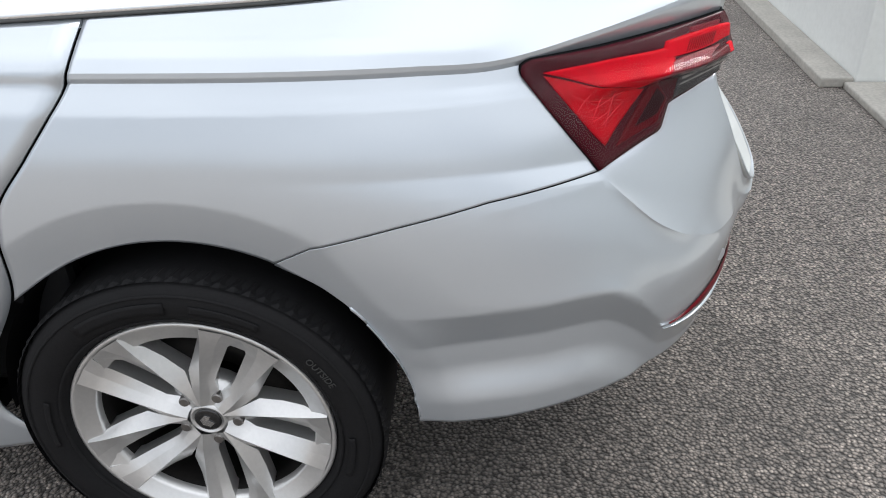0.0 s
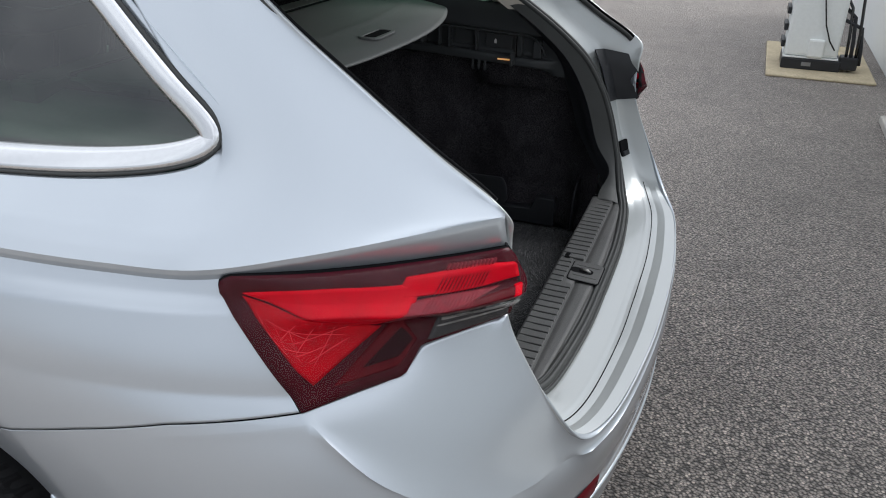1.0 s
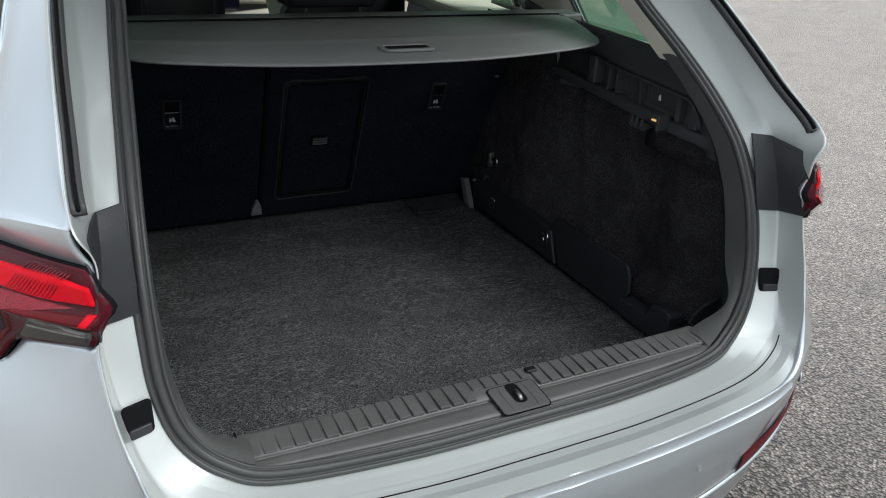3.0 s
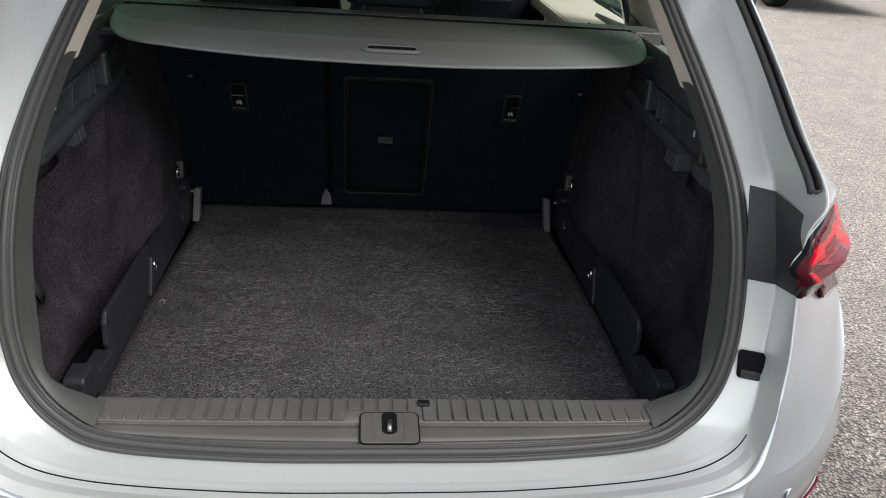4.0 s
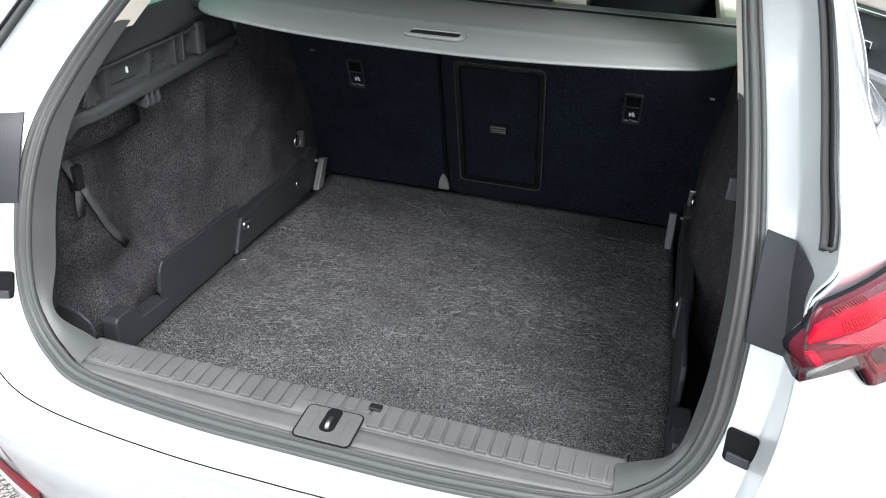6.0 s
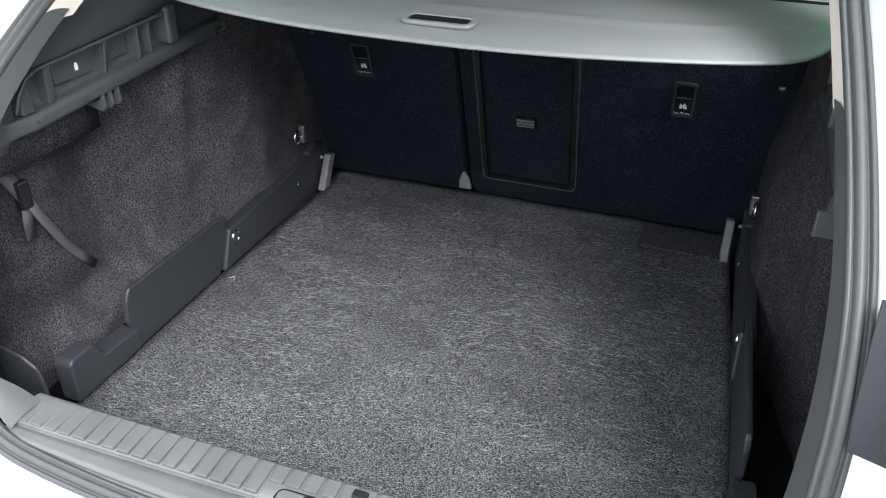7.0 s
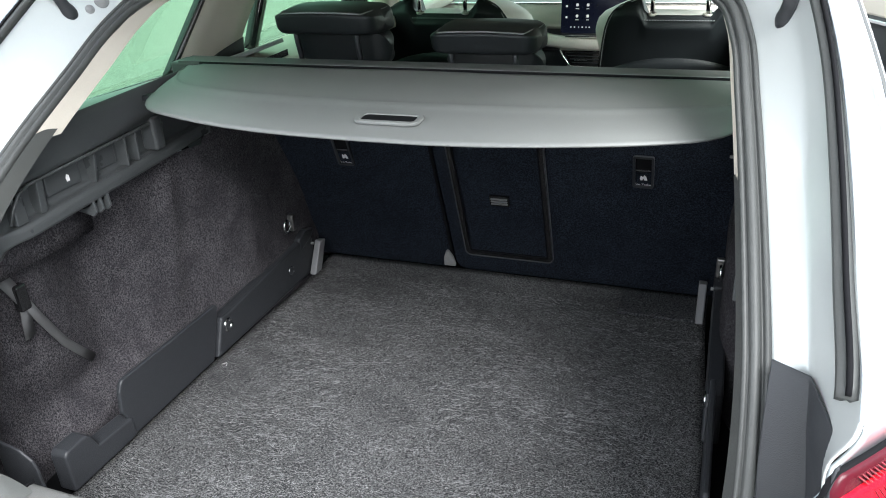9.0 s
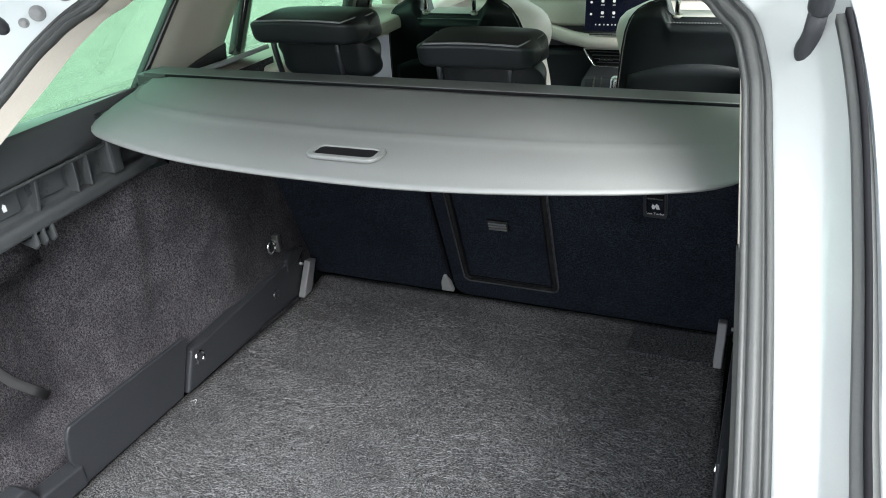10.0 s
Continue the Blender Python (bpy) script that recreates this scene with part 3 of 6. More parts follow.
FOLD = [(0, .76, 1.40), (.40, .765, 1.385), (.51, .745, 1.36), (.548, .66, 1.30), (.565, .57, 1.235), (.574, .45, 1.14), (.581, .375, 1.08), (.588, .315, 1.03),
        (.598, .284, .96), (.602, .262, .885), (.594, .235, .80), (.572, .185, .715), (.52, .150, .668), (.41, .122, .648), (.2, .106, .641), (0, .104, .640)]


def inner_frame():
    """Painted channel round the opening: from the outer edge in to a fold, then across to the weatherstrip."""
    bm = bmesh.new()
    nu = 120
    rows = []
    for i in range(nu + 1):
        e, f, s = (curve_at(q, i / nu) for q in (EDGE, FOLD, SEAL))
        s = s + (s - f) * .25
        step = Vector((0, 0, -.005 * smooth(.72 - e.z, 0, .06)))
        row = [e, e.lerp(f, .06), e.lerp(f, .36), e.lerp(f, .60) + step, e.lerp(f, .90) + step * 1.1]
        row += [(e.lerp(f, .95) * .5 + f.lerp(s, .05) * .5) + step, f.lerp(s, .10) + step, f.lerp(s, .5) + step * .8, f.lerp(s, .9) + step * .5, s]
        rows.append(row)
    for sgn in (1, -1):
        vs = [[bm.verts.new((sgn * p.x, p.y, p.z)) for p in r] for r in rows]
        for i in range(nu):
            for j in range(9):
                bm.faces.new((vs[i][j], vs[i + 1][j], vs[i + 1][j + 1], vs[i][j + 1]))
    bmesh.ops.remove_doubles(bm, verts=bm.verts, dist=1e-5)
    return bm


def opening_loop(inset, forward, n=180, lo=0.0, hi=1.0):
    """The weatherstrip line all round, moved towards the opening's middle and forward."""
    half = [curve_at(SEAL, lerp(lo, hi, i / n)) for i in range(n + 1)]
    res = []
    for i, p in enumerate(half):
        t = (half[min(i + 1, n)] - half[max(i - 1, 0)]).normalized()
        k = smooth(p.z, .65, .84)
        plane_n = (Vector((0, .55, -.83)) * (1 - k) + Vector((0, .93, -.25)) * k) if p.z < 1.0 else Vector((0, .80, -.45))
        a = t.cross(plane_n).normalized()
        if a.dot(Vector((0, .3, 1.0)) - Vector((p.x, 0, p.z))) < 0:
            a = -a
        res.append(p + a * inset + Vector((0, forward, 0)))
    return res


def both_sides(half):
    """A closed loop from the half that runs roof to sill on the positive side."""
    return half + [Vector((-p.x, p.y, p.z)) for p in half[-2:0:-1]]


car = thing("estate_car", "silver metallic estate car with its tailgate raised and boot open", "car")
for nm, flip in (("quarter_panel", False), ("quarter_panel", True)):
    b = quarter_panel()
    if flip:
        b2 = mirrored(b)
        b.free()
        b = b2
    part(nm, b, SILVER, car, solid=.004)
bump_ob = part("rear_bumper", bumper(), SILVER, car, "silver wrap-around rear bumper", solid=.004)
frame_ob = part("tailgate_frame", inner_frame(), JAMB, car, "painted channel round the tailgate opening", solid=.002)
for ed in frame_ob.data.edges:
    ed.use_edge_sharp = abs(frame_ob.data.vertices[ed.vertices[0]].co.z - .645) < .03 and abs(ed.vertices[0] - ed.vertices[1]) > 1


def ledge_line(sgn):
    """Fine joint along the ledge behind the weatherstrip."""
    pts = []
    for k in range(61):
        q = lerp(.76, 1.0, k / 60)
        e, f = curve_at(EDGE, q), curve_at(FOLD, q)
        p = e.lerp(f, .80)
        pts.append((sgn * p.x, p.y, p.z - .0055 * smooth(.72 - e.z, 0, .06) + .0022))
    return sweep(pts, [(-.0009, -.001), (-.0009, .0006), (.0009, .0006), (.0009, -.001)])


for sgn in (1, -1):
    part("ledge_joint", ledge_line(sgn), DARK_GAP, frame_ob)


# dark backing behind the panel gaps
def backing(bm, pts, w=.02, inset=.012):
    for (y0, z0), (y1, z1) in zip(pts, pts[1:]):
        n = max(2, int(math.dist((y0, z0), (y1, z1)) / .02))
        for k in range(n):
            a = [lerp(y0, y1, k / n), lerp(z0, z1, k / n)]
            c = [lerp(y0, y1, (k + 1) / n), lerp(z0, z1, (k + 1) / n)]
            q = []
            t = Vector((y1 - y0, z1 - z0)).normalized()
            for (y, z), sg in ((a, -1), (a, 1), (c, 1), (c, -1)):
                p = skin(y - sg * t.y * w / 2, z + sg * t.x * w / 2)
                p.x += inset
                q.append(bm.verts.new(p))
            bm.faces.new(q)
    return bm


for flip in (False, True):
    b = backing(bmesh.new(), SEAM[:5])
    if flip:
        b2 = mirrored(b)
        b.free()
        b = b2
    part("panel_gap", b, DARK_GAP, car)


# rear door skin ahead of the wing
def door_skin():
    nu, nv = 24, 90
    def fn(u, v):
        z0 = lerp(.25, window_foot(1.188) - .004, v)
        z1 = lerp(.25, window_foot(2.1) - .004, v)
        return skin(lerp(gap_y(z0) + .0028, 2.1, u), lerp(z0, z1, u))
    return grid(fn, nu, nv)


for flip in (False, True):
    b = door_skin()
    if flip:
        b2 = mirrored(b)
        b.free()
        b = b2
    part("rear_door", b, SILVER, car, solid=.004)
    b = backing(bmesh.new(), [(gap_y(z), z) for z in np.linspace(.60, 1.042, 14)], w=.024)
    if flip:
        b2 = mirrored(b)
        b.free()
        b = b2
    part("panel_gap", b, DARK_GAP, car)


# ---- quarter window: chrome surround and tinted pane ----
def window_outline():
    """Outer line of the window trim from the front foot round the rear corner to the roof."""
    pts = [(y, window_foot(y)) for y in np.linspace(2.1, .70, 26)]
    pts += [(.655, 1.084), (.622, 1.095), (.592, 1.104), (.583, 1.124), (.597, 1.143), (.63, 1.168), (.70, 1.222), (.80, 1.30), (.92, 1.385)]
    fine = [along(pts, k / 160) for k in range(161)]
    for _ in range(10):
        fine = [fine[0]] + [tuple((p + 2 * q + r) / 4 for p, q, r in zip(fine[k - 1], fine[k], fine[k + 1])) for k in range(1, 160)] + [fine[-1]]
    return fine


def strip_on_skin(pts, w0, w1, out0, out1):
    """A strip on the skin beside a line, from w0 to w1 inside it."""
    bm = bmesh.new()
    rows = []
    for i, (y, z) in enumerate(pts):
        a, b = pts[max(i - 1, 0)], pts[min(i + 1, len(pts) - 1)]
        d = Vector((b[0] - a[0], b[1] - a[1])).normalized()
        n = Vector((d.y, -d.x))
        row = []
        for w, o in ((w0, 0), (w0, out0), (lerp(w0, w1, .3), out0 + .003), (lerp(w0, w1, .75), out1 + .003), (w1, out1), (w1, -.004)):
            p = skin(y + n.x * w, z + n.y * w)
            p.x -= o
            row.append(bm.verts.new(p))
        rows.append(row)
    for i in range(len(rows) - 1):
        for j in range(5):
            bm.faces.new((rows[i][j], rows[i + 1][j], rows[i + 1][j + 1], rows[i][j + 1]))
    return bm


def pane(back):
    def fn(u, v):
        # sheet between the foot line and a level top line
        y = lerp(2.1, .60, u)
        z0 = window_foot(y) if y > .7 else window_foot(.7)
        ztop = min(1.40, 1.126 + max(0, (y - .605)) / .95 * .86) if y < .93 else 1.40
        z = lerp(z0, max(ztop, z0 + .004), v)
        p = skin(y, z)
        p.x += back
        return p
    return grid(fn, 50, 14)


for flip in (False, True):
    win = thing("quarter_window", "", "")
    win.parent = car
    for nm, b, mt, lb in (("window_trim", strip_on_skin(window_outline(), 0, .030, .003, .002), CHROME, "satin chrome window surround"),
                          ("window_gasket", strip_on_skin(window_outline(), -.0035, .002, .001, .001), RUBBER, ""),
                          ("window_corner", strip_on_skin(window_outline(), -.014, .004, -.011, -.009), SILVER, ""),
                          ("pane", pane(.006), TINT_GLASS, "green tinted glass pane")):
        if flip:
            b2 = mirrored(b)
            b.free()
            b = b2
        ob = part(nm, b, mt, win, lb)
        if nm == "pane":
            ob.visible_shadow = False


# ---- tail lamps ----
LAMP = [(.536, .977), (.545, .970), (.543, .958), (.42, .8145), (.316, .841), (.303, .878), (.206, .901), (.200, .94), (.206, .985), (.212, 1.0), (.30, .995), (.42, .986), (.53, .980)]


def lamp_patch(pts, out, nu=26, nv=10, base=-.004, keel=1.0):
    """A raised patch of lens on the skin, filled from an outline of (y, z), with a turned edge."""
    bm = bmesh.new()
    cy, cz = sum(p[0] for p in pts) / len(pts), sum(p[1] for p in pts) / len(pts)
    ring = [along(pts + [pts[0]], k / (nu * 4)) for k in range(nu * 4)]

    def at(y, z, o):
        e = skin(max(y, .2), z, .6)
        e = e + edge_shift(z) * smooth(.56 - y, 0, .36)
        n = Vector((-1, -.25 - 1.0 * smooth(.5 - y, 0, .3), .1)).normalized()
        if y < .2:
            e.y += y - .2
        # a keel stands out along the foot of the light bar
        if o > 0:
            o += keel * (.040 - .022 * smooth(.30 - y, 0, .1)) * smooth(.50 - y, 0, .16) * max(0, 1 - ((z - .937) / .058 if z > .937 else (.937 - z) / .024))
        return e + n * o
    vs = [[bm.verts.new(at(y, z, lerp(-.004, base, smooth(y, .26, .36)))) for y, z in ring]] if base < 0 else []
    vs.append([bm.verts.new(at(y, z, out - .0015)) for y, z in ring])
    for k in range(1, nv + 1):
        s = 1 - k / (nv + .3)
        vs.append([bm.verts.new(at(lerp(cy, y, s), lerp(cz, z, s), out)) for y, z in ring])
    n = len(ring)
    for a, b in zip(vs, vs[1:]):
        for i in range(n):
            bm.faces.new((a[i], a[(i + 1) % n], b[(i + 1) % n], b[i]))
    bm.faces.new(vs[-1])
    return bm


def inset_outline(pts, d):
    cy, cz = sum(p[0] for p in pts) / len(pts), sum(p[1] for p in pts) / len(pts)
    return [(lerp(y, cy, d), lerp(z, cz, d)) for y, z in pts]


BAR = [(.330, .979), (.348, .954), (.25, .955), (.211, .958), (.209, .980), (.25, .985)]
LAMP_PARTS = [
    ("lamp_gasket", [(y + (.0018 if y > .4 else 0), z + (.0018 if z > .93 else -.0015)) for y, z in LAMP], .003, DARK_GAP, ""),
    ("lamp_body", LAMP, .006, RED_DARK, "deep red lamp body"),
    ("reflector", [(.512, .960), (.43, .934), (.357, .912), (.335, .936), (.318, .970), (.42, .968)], .0104, RED_BRIGHT, "bright red band of the lamp"),
    ("facet_field", [(.512, .956), (.414, .846), (.352, .910), (.43, .932)], .0098, RED_FIELD, "deep red triangular reflector"),
    ("pink_facet", [(.352, .914), (.338, .948), (.290, .953), (.235, .950), (.30, .935)], .0098, RED_PINK, "paler red facet under the light bar"),
    ("light_bar", BAR, .0106, RED_BRIGHT, ""),
    ("lower_bar", [(.318, .930), (.300, .921), (.207, .931), (.206, .946), (.290, .941)], .0102, RED_MID, ""),
    ("bar_end", [(.2175, .934), (.2175, .947), (.209, .948), (.209, .935)], .0108, RED_BRIGHT, ""),
    ("ruby_wedge", [(.395, .838), (.325, .856), (.310, .888), (.335, .923)], .0094, RED_MID, ""),
    ("wedge_core", [(.368, .858), (.328, .868), (.314, .890), (.330, .908)], .0102, MAROON, ""),
    ("reverse_lamp", [(.298, .8845), (.211, .9035), (.208, .926), (.289, .917)], .0096, CLEAR_GREY, "smoky clear reversing lens"),
    ("reverse_strip", [(.288, .909), (.213, .918), (.211, .924), (.287, .915)], .0106, CLEAR_PALE, "pale strip of the reversing lamp"),
    ("reverse_line", [(.291, .901), (.213, .913), (.213, .915), (.290, .9035)], .0106, CLEAR_PALE, "")]
# slanting louvres: dark across the light bar, paler above and below it; bright red lines paint the reflector's glints
for k in range(13):
    y = .322 - .0042 * k
    for lo, hi, mt in ((.934, .951, RED_PINK), (.953, .981, MAROON), (.983, .990, RED_PINK)):
        a, b = y - .80 * (lo - .940), y - .80 * (hi - .940)
        LAMP_PARTS.append(("louvre", [(a, lo), (a - .0013, lo), (b - .0013, hi), (b, hi)], .0114, mt, ""))
for k in range(13):
    f = (k + .5) / 13
    up, dn = (lerp(.500, .378, f), lerp(.946, .915, f)), (lerp(.470, .412, (f * 2.3) % 1), lerp(.910, .852, (f * 2.3) % 1))
    if k % 2:
        up, dn = (lerp(.505, .425, f), lerp(.950, .860, f)), (lerp(.440, .366, (f * 1.7 + .3) % 1), lerp(.880, .908, (f * 1.7 + .3) % 1))
    LAMP_PARTS.append(("facet_line", [up, (up[0] - .0009, up[1] - .0010), (dn[0] - .0004, dn[1] - .0004), (dn[0] + .0004, dn[1] + .0006)], .0104, RED_GLINT, ""))
LAMP_PARTS.append(("outer_lens", inset_outline(LAMP, .012), .0122, LENS_CLEAR, "glossy clear outer lens"))
for flip in (False, True):
    lamp = thing("tail_lamp", "", "")
    lamp.parent = car
    lamp["label"] = "angular red rear lamp"
    for nm, pts, out, mt, lb in LAMP_PARTS:
        b = lamp_patch(pts, out, *((4, 2) if nm in ('louvre', 'facet_line') else (26, 10)), base=.0075 if nm == 'outer_lens' else -.016 if nm in ('lamp_gasket', 'lamp_body') else -.004, keel=.3 if nm == 'lamp_gasket' else 1.0)
        if flip:
            b2 = mirrored(b)
            b.free()
            b = b2
        ob = part(nm, b, mt, lamp, lb)
        if nm == "outer_lens":
            ob.visible_shadow = False

# black plastic caps on the inner ends of the lamps, rubber stops below them
CAP = [[(.551, .326, 1.032), (.585, .308, 1.030), (.607, .222, 1.016)], [(.549, .302, .985), (.588, .286, .985), (.599, .197, .975)],
       [(.549, .284, .935), (.594, .270, .935), (.604, .192, .935)], [(.551, .273, .898), (.598, .260, .895), (.603, .206, .904)]]
for sg in (1, -1):
    b = bmesh.new()
    vs = [[b.verts.new((sg * p[0], p[1], p[2])) for p in r] for r in CAP]
    for i in range(3):
        for j in range(2):
            b.faces.new((vs[i][j], vs[i + 1][j], vs[i + 1][j + 1], vs[i][j + 1]))
    part("lamp_cap", b, PLASTIC, car, "black plastic cap at the lamp's inner end", solid=.004, bevel=.003)
    stop = part("rubber_stop", slab(round_rect(.040, .046, .006), .007, (.94, -.34 * sg, 0), (0, .25, .97), (sg * .572, .2235, .770)), DARK_GAP, car, "black rubber tailgate stop set in the channel", smooth=False, bevel=.002)
    part("stop_tab", slab(round_rect(.030, .014, .003), .011, (.94, -.34 * sg, 0), (0, .25, .97), (sg * .572, .2195, .756)), PLASTIC, stop, smooth=False, bevel=.002)
    strip = [(sg * (e.x - .012), e.y + .018, e.z + .002) for e in (curve_at(EDGE, lerp(6.95, 3.27, k / 30) / N_EDGE) for k in range(31))]
    part("gutter_strip", sweep(strip, [(-.009, -.004), (-.009, .006), (-.003, .008), (0, .002), (.004, .008), (.009, .005), (.009, -.004)], side=lambda i: (sg, 0, 0)), RUBBER, car, "ribbed rubber gutter strip")
    part("gutter_groove", sweep([(p[0], p[1] - .003, p[2] + .006) for p in strip], [(-.0022, -.003), (-.0022, .0032), (.0022, .0032), (.0022, -.003)], side=lambda i: (sg, 0, 0)), DARK_GAP, car)

# weatherstrip round the opening
prof = [(-.0135, -.008), (-.0142, .003), (-.0125, .006), (-.0090, .0065), (-.0078, .0055), (-.0070, .0025), (-.0048, .0025), (-.0040, .006), (-.001, .009), (.0035, .0095), (.0058, .0078), (.0066, .0032), (.0088, .0032), (.0096, .0062), (.0130, .005), (.0145, -.001), (.012, -.008)]
mid_loop = both_sides(opening_loop(.014, .0))
ins_loop = both_sides(opening_loop(.026, .0))
part("weatherstrip", sweep(mid_loop, [(p, -q) for p, q in prof], side=lambda i: ins_loop[i] - mid_loop[i], closed=True), RUBBER, car, "grey-black double-lipped rubber weatherstrip")

# reflectors, sensors and trim line on the bumper
def bumper_patch(fa, fb, za, zb, out, n=24, sg=1, taper=True):
    def fn(u, v):
        f = radians(lerp(fa, fb, u))
        k = math.sin(math.pi * min(.5, u * 1.2 + .02)) if taper else 1
        z0, z1 = straight(u, za), straight(u, zb)
        zm = (z0 + z1) / 2
        p = skin_phi(f, lerp(zm, lerp(z0, z1, v), k))
        nrm = Vector((-math.cos(f), -math.sin(f), 0))
        p += nrm * (out * (.3 + .7 * math.sin(math.pi * v) ** .5))
        return Vector((sg * p.x, p.y, p.z))
    return grid(fn, n, 6)


for sg in (1, -1):
    part("reflector", bumper_patch(31, 62, [(0, .497), (.4, .478), (1, .452)], [(0, .503), (.4, .512), (1, .508)], .006, sg=sg), RED_MID, bump_ob, "red bumper reflector")
    part("bumper_lip", bumper_patch(30, 90, [(0, .488), (.3, .455), (1, .44)], [(0, .496), (.3, .463), (1, .452)], .007, n=40, sg=sg), SILVER, bump_ob)
    part("bumper_groove", bumper_patch(40, 90, [(0, .462), (1, .458)], [(0, .468), (1, .466)], .003, n=40, sg=sg), GREY_PLASTIC, bump_ob)
    for f, z in ((44, .565), (72, .56)):
        c = skin_phi(radians(f), z)
        nrm = Vector((-math.cos(radians(f)), -math.sin(radians(f)), 0))
        sd = nrm.cross(Vector((0, 0, 1)))
        o = c + nrm * .0005
        ring = [(.0125 * math.cos(a), .0125 * math.sin(a)) for a in np.linspace(0, 2 * math.pi, 20, endpoint=False)]
        b = slab(ring, .002, sd, (0, 0, 1), o)
        if sg < 0:
            b2 = mirrored(b)
            b.free()
            b = b2
        part("parking_sensor", b, SILVER, bump_ob, smooth=False)


# ---- wheels ----
def lathe(profile, n=64, bm=None):
    """Turned about the x axis: profile of (radius, x)."""
    bm = bm or bmesh.new()
    rings = [[bm.verts.new((x, r * math.cos(2 * math.pi * k / n), r * math.sin(2 * math.pi * k / n))) for k in range(n)] for r, x in profile]
    for a, b in zip(rings, rings[1:]):
        for k in range(n):
            bm.faces.new((a[k], a[(k + 1) % n], b[(k + 1) % n], b[k]))
    return bm


def tread(r0, r1, x0, x1, n=84):
    """Shoulder of the tread: one ring of blocks and grooves."""
    bm = bmesh.new()
    m = 4 * n
    rings = []
    for r, x, sk in ((0, x0, 0), (1, x0 + .008, 0), (1, x1, .02), (0, x1 + .002, .02)):
        ring = []
        for k in range(m):
            rr = r1 if r and k % 4 in (1, 2) else r0
            g = 2 * math.pi * (k + (.35 if k % 2 else 0)) / m + sk
            ring.append(bm.verts.new((x, rr * math.cos(g), rr * math.sin(g))))
        rings.append(ring)
    for p, q in zip(rings, rings[1:]):
        for k in range(m):
            bm.faces.new((p[k], p[(k + 1) % m], q[(k + 1) % m], q[k]))
    return bm


def spoke(bm, a, sgn):
    """One arm of a V about the angle a: a sharp ridge from the hub to the rim, a broad blade beside it, a steep face to the window."""
    def pt(r, ang, x):
        return bm.verts.new((x, r * math.sin(ang), r * math.cos(ang)))
    rows = []
    for r, win, rid, slot, x, h, g in ((.036, -.02, .04, .628, -.0790, .008, .001), (.060, .0, .155, .628, -.0820, .022, .003), (.072, .0, .190, .520, -.0835, .024, .006), (.085, .01, .225, .455, -.0850, .024, .010), (.112, .03, .265, .485, -.0880, .024, .020), (.15, .180, .297, .521, -.0922, .022, .024),
                                       (.185, .258, .318, .5415, -.0955, .018, .020), (.203, .290, .324, .575, -.0970, .010, .012), (.2275, .318, .326, .628, -.0985, .0015, .002)):
        rows.append([pt(r, a + sgn * q, xx) for q, xx in ((win + .02, x + .055), (win, x + g), (rid, x), (lerp(rid, slot, .55), x + h * .55), (slot, x + h), (slot - .02, x + .055))])
    for p, q in zip(rows, rows[1:]):
        for j in range(5):
            bm.faces.new((p[j], q[j], q[j + 1], p[j + 1]))
    return bm


